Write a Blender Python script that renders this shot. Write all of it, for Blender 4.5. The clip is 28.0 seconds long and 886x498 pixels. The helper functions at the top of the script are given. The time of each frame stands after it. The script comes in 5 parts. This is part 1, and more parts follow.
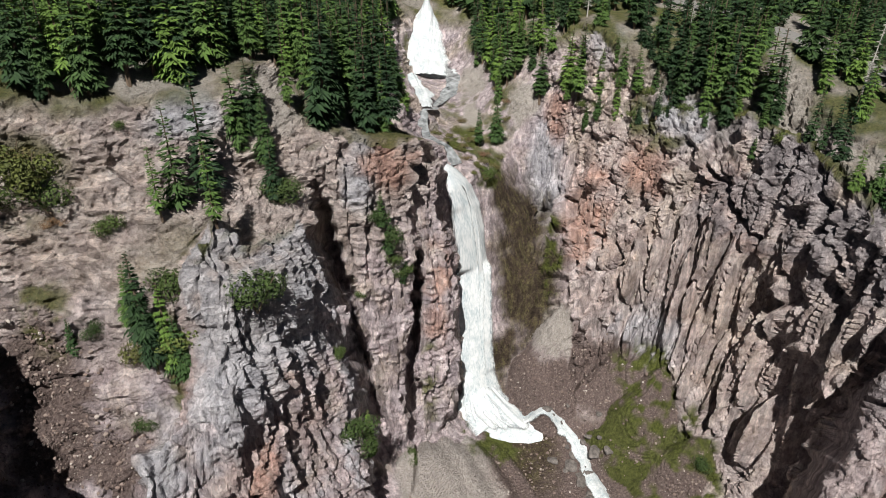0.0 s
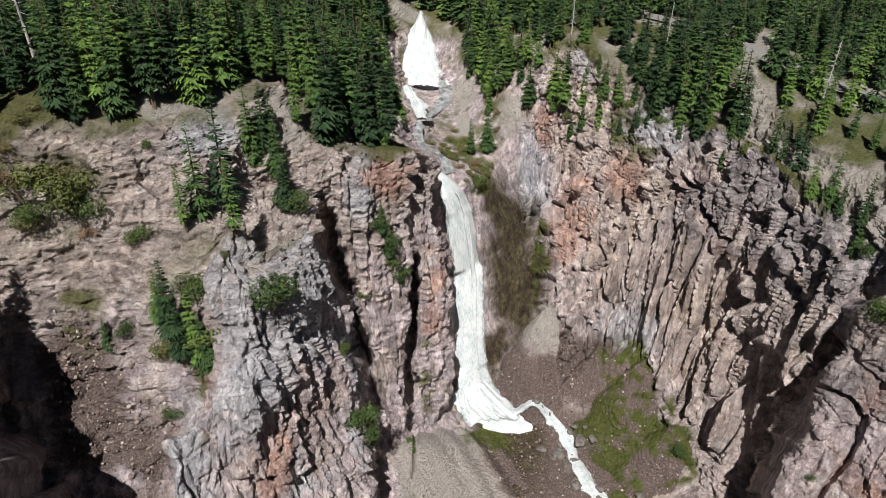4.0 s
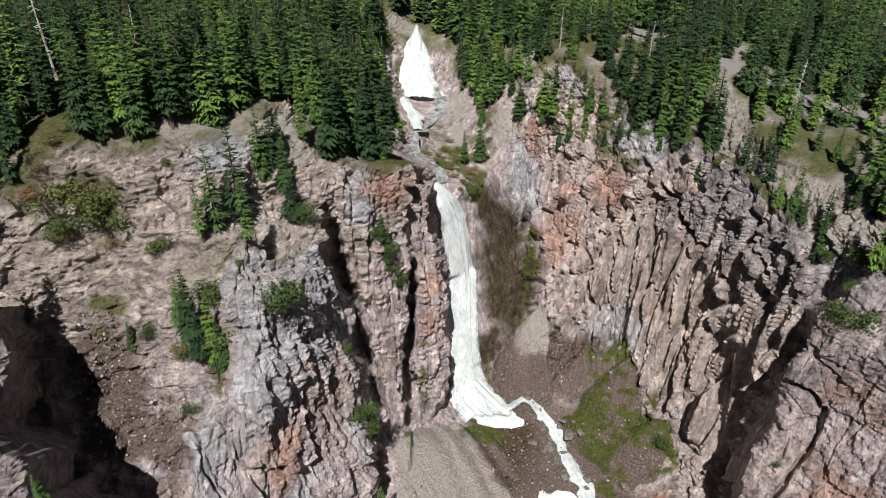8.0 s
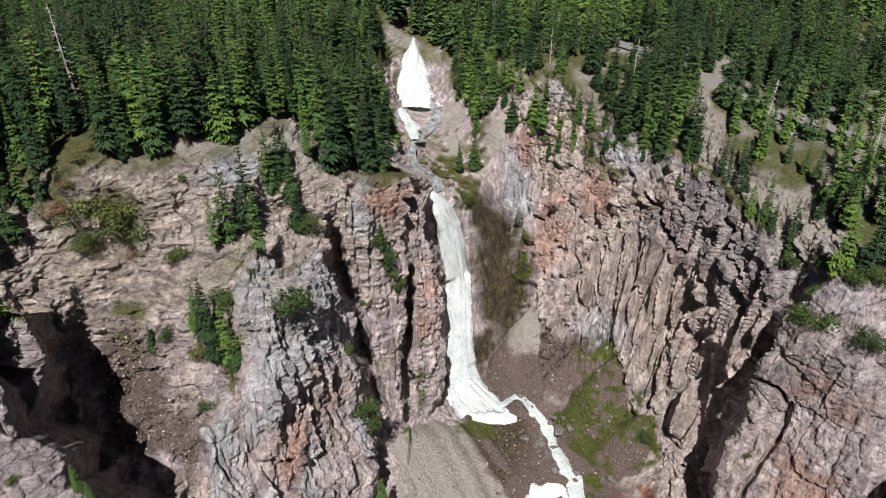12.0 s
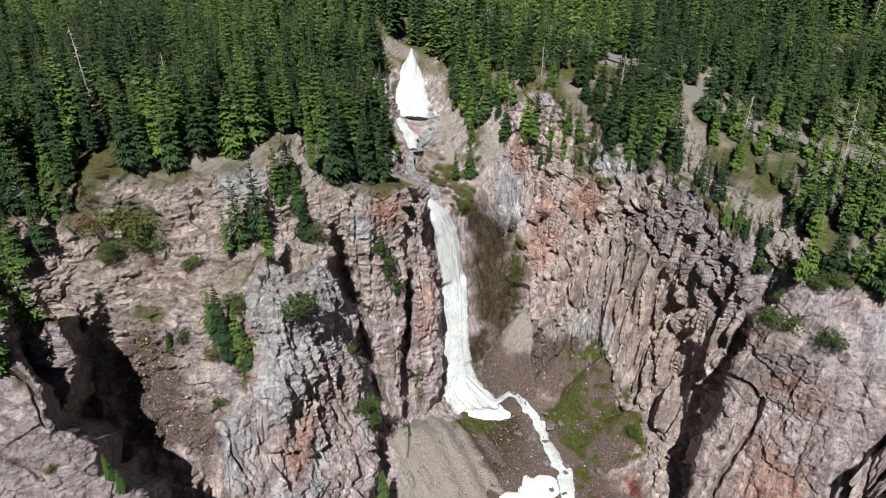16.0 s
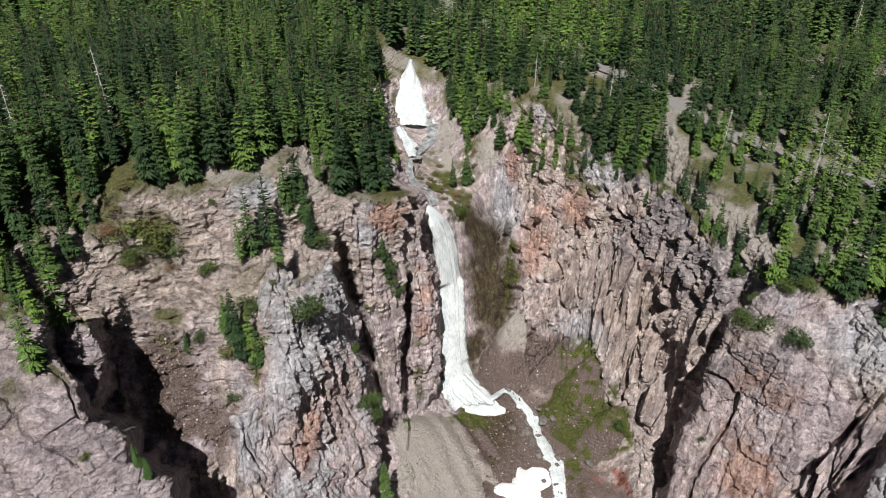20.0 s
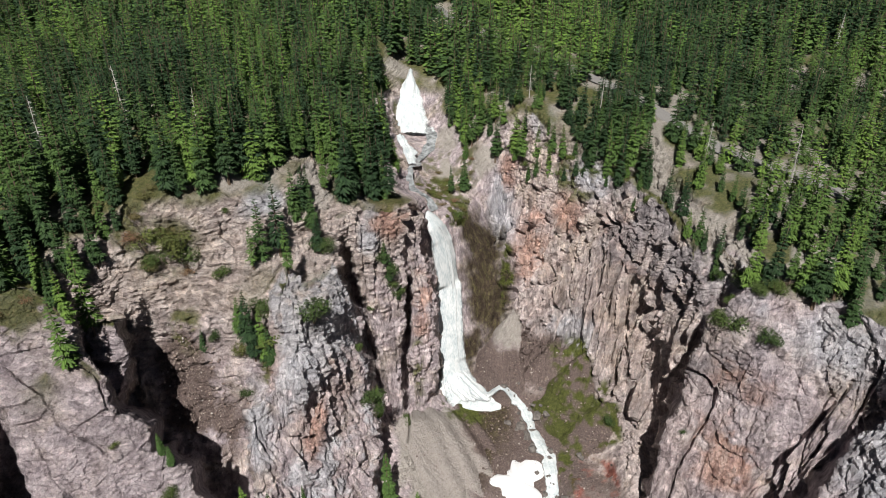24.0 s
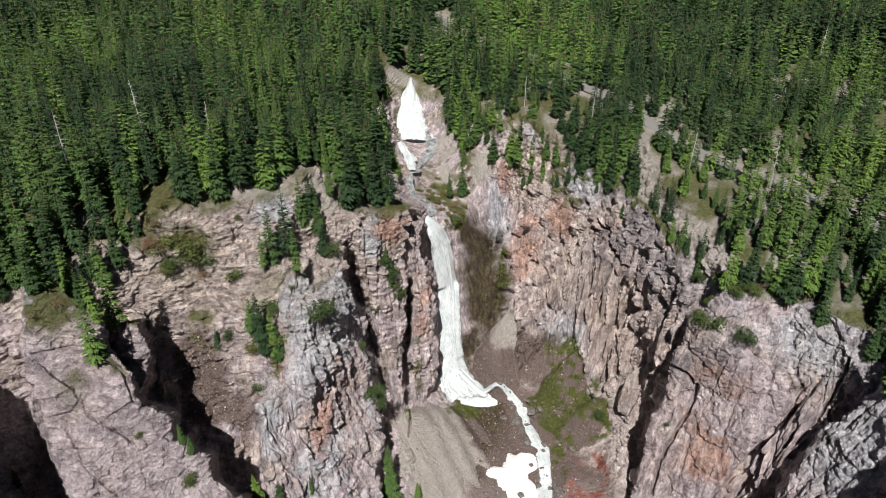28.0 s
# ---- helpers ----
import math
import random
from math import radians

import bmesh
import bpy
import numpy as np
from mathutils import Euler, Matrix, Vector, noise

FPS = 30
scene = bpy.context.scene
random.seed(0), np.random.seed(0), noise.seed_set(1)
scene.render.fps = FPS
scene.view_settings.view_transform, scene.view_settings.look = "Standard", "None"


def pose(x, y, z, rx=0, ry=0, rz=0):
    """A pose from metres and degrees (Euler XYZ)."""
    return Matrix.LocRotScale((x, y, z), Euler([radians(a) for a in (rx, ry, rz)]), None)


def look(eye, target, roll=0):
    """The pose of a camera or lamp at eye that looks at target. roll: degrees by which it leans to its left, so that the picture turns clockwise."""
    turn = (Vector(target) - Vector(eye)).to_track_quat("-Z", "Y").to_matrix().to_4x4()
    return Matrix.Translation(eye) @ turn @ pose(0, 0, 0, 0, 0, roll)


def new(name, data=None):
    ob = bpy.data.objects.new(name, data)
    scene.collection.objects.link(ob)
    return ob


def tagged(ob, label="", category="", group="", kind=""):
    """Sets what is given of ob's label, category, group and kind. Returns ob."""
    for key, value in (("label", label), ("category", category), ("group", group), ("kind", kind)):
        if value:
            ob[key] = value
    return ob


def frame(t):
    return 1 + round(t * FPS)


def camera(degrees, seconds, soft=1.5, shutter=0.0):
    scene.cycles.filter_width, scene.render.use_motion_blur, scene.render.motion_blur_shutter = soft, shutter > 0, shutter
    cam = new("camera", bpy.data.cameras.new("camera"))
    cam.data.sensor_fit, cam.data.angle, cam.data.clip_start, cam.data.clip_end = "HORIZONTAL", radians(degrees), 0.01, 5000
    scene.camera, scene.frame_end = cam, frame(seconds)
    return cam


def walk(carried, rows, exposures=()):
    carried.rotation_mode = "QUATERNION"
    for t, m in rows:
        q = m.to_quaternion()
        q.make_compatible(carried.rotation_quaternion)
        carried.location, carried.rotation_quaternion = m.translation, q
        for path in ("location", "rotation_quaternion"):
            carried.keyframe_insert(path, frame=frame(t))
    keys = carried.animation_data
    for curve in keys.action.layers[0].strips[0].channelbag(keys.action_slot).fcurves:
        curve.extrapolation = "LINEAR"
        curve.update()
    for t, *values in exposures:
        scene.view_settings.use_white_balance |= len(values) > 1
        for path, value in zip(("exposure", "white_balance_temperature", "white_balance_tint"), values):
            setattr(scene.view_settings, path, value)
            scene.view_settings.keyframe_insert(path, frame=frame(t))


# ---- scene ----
cam = camera(67.4, 28.0, soft=0.8)
PATH = [
    (0.0, (9.10, -130.18, 134.67), (5.38, -42.95, 85.91), 0.13),
    (1.0, (9.15, -133.13, 136.51), (5.70, -45.89, 87.76), 0.11),
    (2.0, (9.17, -135.93, 138.28), (5.96, -48.67, 89.54), 0.10),
    (3.0, (9.18, -138.59, 140.00), (6.20, -51.31, 91.28), 0.08),
    (4.5, (9.25, -142.36, 142.56), (6.57, -55.05, 93.88), 0.06),
    (6.0, (9.40, -145.92, 145.15), (6.96, -58.59, 96.49), 0.04),
    (7.0, (9.55, -148.21, 146.90), (7.23, -60.88, 98.25), 0.02),
    (8.0, (9.73, -150.46, 148.67), (7.52, -63.12, 100.02), -0.01),
    (9.0, (9.94, -152.68, 150.47), (7.82, -65.35, 101.81), -0.03),
    (10.0, (10.16, -154.90, 152.29), (8.12, -67.57, 103.61), -0.06),
    (11.0, (10.39, -157.11, 154.12), (8.41, -69.80, 105.42), -0.08),
    (12.0, (10.61, -159.35, 155.97), (8.69, -72.04, 107.24), -0.10),
    (13.5, (10.92, -162.74, 158.75), (9.09, -75.46, 109.97), -0.13),
    (15.0, (11.19, -166.21, 161.53), (9.44, -78.95, 112.71), -0.16),
    (16.0, (11.35, -168.57, 163.38), (9.66, -81.33, 114.54), -0.17),
    (17.0, (11.49, -170.96, 165.24), (9.86, -83.74, 116.37), -0.18),
    (18.0, (11.63, -173.39, 167.10), (10.05, -86.17, 118.20), -0.19),
    (19.0, (11.77, -175.84, 168.96), (10.23, -88.64, 120.03), -0.19),
    (20.0, (11.92, -178.32, 170.82), (10.40, -91.13, 121.87), -0.19),
    (21.0, (12.08, -180.81, 172.70), (10.58, -93.64, 123.73), -0.19),
    (22.5, (12.37, -184.58, 175.53), (10.87, -97.42, 126.52), -0.19),
    (24.0, (12.69, -188.36, 178.38), (11.17, -101.22, 129.34), -0.19),
    (25.0, (12.92, -190.89, 180.27), (11.37, -103.77, 131.21), -0.19),
    (26.0, (13.12, -193.44, 182.15), (11.56, -106.32, 133.08), -0.19),
    (27.0, (13.28, -196.01, 183.99), (11.71, -108.90, 134.91), -0.20),
    (28.0, (13.33, -198.63, 185.77), (11.81, -111.52, 136.69), -0.21),
]
walk(cam, [(t, look(e, a, r)) for t, e, a, r in PATH])

# ---- sky and sun ----
SUN_WAY = Vector((-0.06, -0.61, 0.79)).normalized()
world = bpy.data.worlds.new("sky")
scene.world = world
world.use_nodes = True
wt = world.node_tree
sky = wt.nodes.new("ShaderNodeTexSky")
sky.sky_type, sky.sun_disc = "NISHITA", False
sky.sun_elevation = math.asin(SUN_WAY.z)
sky.sun_rotation = math.atan2(SUN_WAY.x, SUN_WAY.y)
sky.altitude = 1.3
wt.nodes["Background"].inputs[1].default_value = 0.0115
wt.links.new(sky.outputs[0], wt.nodes["Background"].inputs[0])
sun = new("sun", bpy.data.lights.new("sun", "SUN"))
sun.data.energy, sun.data.angle, sun.data.color = 5.0, radians(0.53), (1.0, 0.965, 0.92)
sun.matrix_world = Matrix.Translation((-30, -400, 500)) @ SUN_WAY.to_track_quat("Z", "Y").to_matrix().to_4x4()
scene.view_settings.exposure = 0.38

# ---- the lie of the land: crest, foot and terrace lines in metres ----
LAND = {
    "left_rim": [(-79.3, -45, 92.8), (-74, -36, 98.6), (-71.8, -28, 105.3), (-60, -25, 102), (-64.5, -18, 106.7), (-51, -16, 105), (-38.9, -15, 100.6), (-32.6, -6, 103.8), (-17, -7, 91), (-12.3, -3, 88.7), (-5.1, 0, 87.9), (-0.9, 3, 87.6)],
    "fall_wall": [(-3, 44, 63), (4, 43, 63), (11, 45, 61), (9, 41, 43), (12, 34, 14), (15, 28, -3), (-2, 32, 64), (2, 36, 62.5), (25.2, 52, 42.2), (34.2, 52, 33.8), (24.4, 42, 16.4), (25.9, 33, 1.6), (29, 71, 49), (33.2, 62, 39.5)],
    "fall_foot": [(10, 18, -5), (20, 24, -7), (26, 26, -5), (13, -10, -6.4), (0.8, -10, 2.5), (-3.8, -22, 2.9), (5.9, -34, -6.8)],
    "cone": [(35, 37, 22), (38, 24, 10), (59, 21, 19), (70, 9, 19), (67, 12, 18), (48.9, 14, -0.7), (61.5, 8, 4.9)],
    "creek_bed": [(30, 17, -8), (45, 8, -8.5), (52, 0, -8), (43, -9, -9), (35.3, -20, -10.1), (50.2, -24, -14.3), (22.4, -24, -9), (40, -60, -14), (20, -90, -16), (30, -160, -22)],
    "right_bank": [(58.3, -6, -6.1), (68, -20, -8), (54.8, -30, -4.4), (71.8, -22, 1.8), (76.3, -8, 5.2), (75.1, -42, 4.3)],
    "right_wall": [(51, 31, 40), (78, -1, 50), (73, 8, 59), (68, 17, 75), (80, -3, 73), (84, -18, 81), (44, 50, 52), (57.5, 33, 61.3), (58.8, 22, 31.1), (67, 14, 25.9), (76.4, -2, 14), (82, -22, 45), (78.5, -24, 9.6), (80.7, -14, 24.6)],
    "right_rim": [(25.1, 72, 65.5), (34.4, 68, 74), (44, 65, 98), (47, 71, 98), (49.9, 55, 75.9), (60, 47, 79.5), (70, 44, 85.7), (76.9, 24, 82.9), (82.8, 14, 82.1), (85.4, 2, 82.8), (88.8, -12, 77.7), (90, -26, 71.8)],
    "right_top": [(98, -29, 87), (85, 36, 98.5), (112.4, -44, 86), (118.1, -52, 84.2), (124.6, -58, 81.4), (94.1, -36, 84.3), (120, -30, 90), (150, -20, 92), (140, 60, 97), (55, 158, 101), (90, 95, 100)],
    "upper_creek": [(-14, 108, 73), (4, 104, 69), (-5, 60, 66), (-7, 100, 69), (-9, 128, 71), (-10, 141, 72), (-9, 146, 90), (-10, 170, 91), (15, 92, 73), (2.7, 66, 62.5), (23, 77, 74), (9.9, 80, 64.5)],
    "upper_banks": [(-30, 60, 92), (-14, 50, 84), (-22, 100, 92), (-26, 130, 98), (-30, 150, 106), (30, 110, 92), (12, 150, 96), (20, 190, 101), (-22, 190, 100)],
    "west_back": [(-85, -30, 104), (-60, -8, 104), (-30, 4, 98), (-14, 10, 86), (-14, 16, 60), (-10, 16, 30), (-6, 2, 5), (-30, -4, 60), (-45, -25, 40), (-70, -35, 60), (-20, -30, 5), (-40, -70, 0), (-92, -52, 97), (-106, -60, 95), (-100, -76, 66), (-118, -98, 45), (-80, -120, 20), (-40, -120, -5)],
    "east_back": [(92, -24, 70), (88, -30, 50), (84, -34, 30), (78, -38, 10), (100, -40, 82), (125, -62, 78), (80, -70, -6), (110, -110, 10), (150, -90, 60)],
    "plateau": [(-60, 20, 104), (-115, -20, 105), (-100, 60, 106), (-180, 120, 108), (-60, 200, 106), (60, 260, 103), (180, 160, 100), (-200, 350, 112), (0, 400, 104), (200, 350, 106), (-180, -80, 108), (200, -60, 96)],
}
# masses of rock that stand out: points of the face, and the outline
MASSES = {
    "west_massif": ([(-51, -16, 105), (-46, -21, 99), (-68, -42, 87), (-56, -38, 80), (-80, -42, 88), (-41.5, -44.5, 75), (-24, -12, 85), (-21.5, -20, 78), (-30, -40, 75), (-58, -49, 66), (-61, -46, 61.5), (-51, -55, 43), (-43, -51, 58), (-36, -58, 40), (-38, -14, 101), (-72, -27, 104)],
        [(-82.9, -41.6, 90.7), (-75.3, -33.6, 97.3), (-72.4, -26.9, 104.8), (-64.1, -21, 107.9), (-50.7, -16.4, 106.1), (-38.8, -15.2, 100.7), (-31.9, -9.2, 104.8), (-22.3, -15.5, 90.4), (-19.9, -22, 80), (-21.5, -31.6, 67.5), (-22.4, -45.9, 48.4), (-26.2, -64.4, 25), (-31.7, -76.7, 11.3), (-59.3, -82.9, 19.3), (-67.8, -67.3, 46.1), (-76, -55.1, 67.9), (-80.7, -49.2, 78.9)]),
    "grey_buttress": ([(-24, -44, 79), (-25, -56, 66), (-21.5, -22, 79), (-16, -16, 48), (-15.5, -33, 32), (-42, -52, 62), (-34, -60, 44), (-36, -48, 72), (-20, -60, 20)],
        [(-35.3, -42, 82.4), (-32.5, -36, 86.2), (-27.2, -32, 80), (-21.3, -23, 81), (-19.1, -23.3, 74.6), (-15.6, -25.7, 61.2), (-13.1, -29.3, 48.2), (-11.1, -34.4, 33.5), (-10.1, -40.7, 19.5), (-11.9, -49.7, 7.8), (-14.9, -62.6, -8.1), (-34.4, -78.4, 13.6), (-38.1, -72.3, 34.5), (-40.3, -66, 51.7), (-40, -61.9, 58.3), (-34.8, -51.5, 63.7)]),
    "rim_pillar": ([(-17, -7, 91), (-14, -10, 73), (-4, 0, 78), (-8, -6, 40), (-5, -7, 12)],
        [(-22.7, -12.8, 90), (-18.1, -9.1, 92), (-12, -4.8, 89.6), (-5.1, 0.2, 88), (-2.4, 2.6, 87.7), (-2.2, 1.2, 75.1), (-3.9, -1.9, 56.6), (-4, -3.8, 38.1), (-5.2, -6.8, 16.6), (-3.9, -8, -4.9), (-8.1, -11, -4.1), (-9.6, -10.1, 16.6), (-12, -10.4, 32.8), (-15.6, -11.1, 53.1), (-17, -10.4, 70.9), (-21.2, -12.3, 82.7)]),
    "rust_pillar": ([(3.5, 10, 57), (-1, 9, 75), (3, 6, 30), (3, 3, 4), (9, 12, 30)],
        [(-2.2, 8.2, 79.5), (1.8, 11.8, 79.3), (2.7, 11.1, 67.7), (5.7, 12.1, 55.1), (6.9, 11, 38), (7.2, 8.5, 17.9), (3.5, 3.7, 7.4), (-2.4, -2.8, -1.5), (-3.3, -0.1, 24.7), (-1.9, 3.6, 43), (-2.4, 5.9, 63.6)]),
    "west_ridge": ([(-85, -68, 103), (-81, -73, 96), (-75, -77, 85), (-58, -82, 86), (-52, -83, 76), (-45, -87, 61.5), (-67, -92, 72)],
        [(-87.4, -69.7, 102.8), (-78.1, -69.5, 101), (-71, -71.1, 96.9), (-66.1, -76.2, 88.5), (-62.3, -78.1, 85), (-59.6, -81.5, 79.5), (-52.7, -83.2, 75.5), (-51.4, -86.2, 70.9), (-43.4, -87.2, 67.6), (-42.6, -90.5, 62.7), (-32.6, -93.2, 56.6), (-23.1, -100, 44.7), (-27.8, -107.7, 34.9), (-72, -111.6, 39.7), (-72.4, -97.5, 59.8), (-80.2, -88.2, 74.9), (-84.9, -79.9, 87.8)]),
    "ridge_pinnacle": ([(-67, -65, 85), (-66, -63, 92), (-64, -69, 78)],
        [(-72.4, -61.6, 86.9), (-64.8, -64.6, 89), (-62.5, -68.7, 80.9), (-64.6, -70.9, 71.8), (-70.2, -68.3, 71.3), (-74.2, -63.7, 78.6)]),
    "east_spur": ([(79, -5, 73), (83, -20, 81), (80, -24, 45), (76, -3, 52), (76, 10, 82), (85, -8, 82)],
        [(70.9, 25, 80.1), (73.7, 21.2, 87.5), (79.4, 3.7, 87.2), (84.5, -14, 83), (86.2, -25, 73.2), (84.8, -28.5, 60.6), (82.8, -29, 49.7), (79.5, -22.5, 44.3), (76.7, -6.8, 56.4), (71.9, 11, 61.7)]),
    "east_slab": ([(88, -43, 49), (84, -43, 55), (93, -50, 76), (107, -47, 80), (116, -65, 70), (104, -58, 40), (80, -46, 34), (112, -50, 80), (95, -60, 50)],
        [(81.3, -38.4, 64.7), (83.4, -37.6, 71.5), (91.5, -38.9, 84.2), (100.1, -44.1, 85.9), (109.3, -50, 87.2), (116.1, -55.2, 85.5), (126.6, -62.5, 84.8), (136.5, -69.6, 83.6), (148.1, -97.4, 24), (68.3, -62.9, -35.3), (71.7, -51.2, 7), (73.3, -47.5, 21.1), (74.9, -44.6, 33), (77.2, -42.8, 43.1), (79.4, -40.5, 54.6)]),
    "east_blocks": ([(109, -77, 70), (104, -88, 61), (109, -90, 72), (100, -84, 52)],
        [(99.1, -75.9, 48.8), (103.3, -74.4, 57.5), (106.7, -72.3, 64.3), (109.8, -75.8, 71.6), (114.5, -78.1, 81.7), (118.9, -91, 93.1), (107.3, -128.7, 74.2), (87.2, -100.7, 27.4), (95.4, -78.8, 41.3)]),
}
# heaps of loose stone: top, slope
HEAPS = [((37, 33, 26), 1.8), ((63, 14, 19), 1.4), ((-3, -10, 8), 0.6), ((70, -2, 9), 1.05)]
# clefts in the walls, over the tilted plan: half width, depth, line
CLEFTS = [
    (0.9, 3.5, [(58.6, 37.8), (61.3, 31.6), (64.9, 25.2), (69.7, 16.5)]),
    (0.7, 2.6, [(84.3, 28.1), (83.0, 18.4), (85.9, 8.2)]),
    (1.6, 6.0, [(92.7, -9.1), (87.1, -19.9), (80.1, -31.1), (73.7, -42.1), (71.2, -55.2), (70.0, -70.4)]),
    (0.8, 3.2, [(89.9, -22.5), (97.0, -26.9), (98.9, -31.3), (95.1, -39.7), (88.6, -49.6), (83.1, -59.8), (79.3, -72.4)]),
    (1.0, 3.0, [(159.0, -19.1), (153.0, -32.4), (142.2, -47.4), (134.8, -54.4)]),
    (1.0, 4, [(122.4, -62.1), (118.9, -69.7)]),
    (0.8, 2.5, [(172.6, -33.5), (161.9, -41.0), (143.6, -54.3)]),
    (0.7, 3, [(-19.1, 37.4), (-16.9, 29.5)]),
    (0.6, 2.4, [(-16.6, 6.1), (-17.2, -12.1), (-14.9, -32.2), (-15.7, -49.8)]),
    (0.5, 2.0, [(-44.8, -21.4), (-45.9, -30.3), (-48.3, -41.4)]),
    (0.4, 1.4, [(-31.9, 5.9), (-33.2, -7.7), (-32.0, -21.2)]),
    (0.6, 2.0, [(69.9, -2.2), (66.9, -20.1), (62.6, -33.5)]),
    (0.6, 2.0, [(57.8, 6.8), (56.2, -11.3), (53.3, -26.9)]),
    (0.5, 1.8, [(44.7, 18.1), (44.1, 2.1), (42.2, -9.2)]),
    (0.6, 2.2, [(74.3, 16.1), (75.9, 4.7), (72.1, -2.1)]),
    (0.4, 1.6, [(-139.8, -22.4), (-131.6, -25.7), (-127.2, -33.5), (-125.1, -39.0), (-118.2, -39.6)]),
    (0.35, 1.2, [(-167.4, -22.7), (-150.6, -33.8), (-143.0, -44.8), (-124.2, -55.6)]),
    (0.35, 1.2, [(-151.9, -49.3), (-144.1, -64.6), (-129.9, -75.3)]),
    (0.3, 1.0, [(-145.9, -35.9), (-150.0, -42.7), (-159.0, -45.0)]),
]
TILT = radians(35)
CT, ST = math.cos(TILT), math.sin(TILT)


CHANCE = {}


def hash3(i, j, k, seed):
    if seed not in CHANCE:
        CHANCE[seed] = np.random.RandomState(seed).rand(1 << 18).astype(np.float32)
    return CHANCE[seed][(i * 73856093 ^ j * 19349663 ^ k * 83492791) & 0x3FFFF]


def in_blocks(work):
    """Runs a field function over long arrays piece by piece."""
    def run(x, y, z, *more, **named):
        x, y, z = np.broadcast_arrays(x, y, z)
        if x.size < 60000:
            return work(x, y, z, *more, **named)
        a, b, c = (np.ascontiguousarray(v, np.float32).ravel() for v in (x, y, z))
        got = [work(a[i:i + 30000], b[i:i + 30000], c[i:i + 30000], *more, **named) for i in range(0, a.size, 30000)]
        if isinstance(got[0], tuple):
            return tuple(np.concatenate(v).reshape(x.shape) for v in zip(*got))
        return np.concatenate(got).reshape(x.shape)
    return run


@in_blocks
def vnoise(x, y, z, seed=0):
    """Smooth noise from -1 to 1."""
    i, j, k = np.floor(x).astype(np.int64), np.floor(y).astype(np.int64), np.floor(z).astype(np.int64)
    fx, fy, fz = x - i, y - j, z - k
    fx, fy, fz = fx * fx * (3 - 2 * fx), fy * fy * (3 - 2 * fy), fz * fz * (3 - 2 * fz)
    out = 0
    for a in (0, 1):
        for b in (0, 1):
            for c in (0, 1):
                w = (fx if a else 1 - fx) * (fy if b else 1 - fy) * (fz if c else 1 - fz)
                out = out + w * hash3(i + a, j + b, k + c, seed)
    return out * 2 - 1


def fbm(x, y, z, octaves=4, seed=0):
    out, amp = 0, 1.0
    for o in range(octaves):
        out = out + amp * vnoise(x, y, z, seed + o)
        x, y, z, amp = x * 2.03, y * 2.03, z * 2.03, amp * 0.5
    return out


@in_blocks
def facets(x, y, z, seed, tip=1.0, gap=0.12, blend=0.3):
    """Angular blocks: each one is set in or out, tipped, and parted from the next by a cleft."""
    i, j, k = np.floor(x).astype(np.int64), np.floor(y).astype(np.int64), np.floor(z).astype(np.int64)
    d1, d2 = np.full(x.shape, 9.0), np.full(x.shape, 9.0)
    val, val2 = np.zeros(x.shape), np.zeros(x.shape)
    for a in (-1, 0, 1):
        for b in (-1, 0, 1):
            for c in (-1, 0, 1):
                ii, jj, kk = i + a, j + b, k + c
                v = hash3(ii, jj, kk, seed)
                dx, dy, dz = x - ii - v, y - jj - hash3(ii, jj, kk, seed + 7), z - kk - hash3(ii, jj, kk, seed + 13)
                d = dx * dx + dy * dy + dz * dz
                w = (v * 7.13) % 1 - 0.5 + tip * (dx * ((v * 13.7) % 1 - 0.5) + dz * ((v * 29.3) % 1 - 0.5) * 1.2 + dy * ((v * 41.9) % 1 - 0.5))
                near = d < d1
                second = ~near & (d < d2)
                d2 = np.where(near, d1, np.where(second, d, d2))
                val2 = np.where(near, val, np.where(second, w, val2))
                val = np.where(near, w, val)
                d1 = np.where(near, d, d1)
    part_ = np.sqrt(d2) - np.sqrt(d1)
    val = val + (val2 - val) * 0.5 * (1 - np.clip(part_ / blend, 0, 1))
    return val, 1 - step(0.0, gap, part_)


def step(a, b, x):
    t = np.clip((x - a) / (b - a), 0, 1)
    return t * t * (3 - 2 * t)


# the land is laid out as a fan: u across, w upwards, s the way along the fan
HEART, REACH = (12.0, 40.0), 270.0


def tilted(p):
    p = np.asarray(p, float)
    s = p[..., 1] * CT - p[..., 2] * ST
    k = REACH / (s + REACH)
    return (p[..., 0] - HEART[0]) * k, (p[..., 1] * ST + p[..., 2] * CT - HEART[1]) * k, s


def spread(points, soft=0.6):
    """A smooth sheet s(u, w) through points."""
    u, w, s = tilted(points)
    m = len(u)
    A = np.zeros((m + 3, m + 3))
    A[:m, :m] = np.hypot(u[:, None] - u[None], w[:, None] - w[None]) - np.eye(m) * soft
    A[:m, m:] = np.stack([np.ones(m), u, w], 1)
    A[m:, :m] = A[:m, m:].T
    c = np.linalg.solve(A, np.concatenate([s, np.zeros(3)]))

    def sheet(U, W):
        D = c[m] + c[m + 1] * U + c[m + 2] * W
        for a, b, k in zip(u, w, c):
            D = D + k * np.hypot(U - a, W - b)
        return D
    return sheet


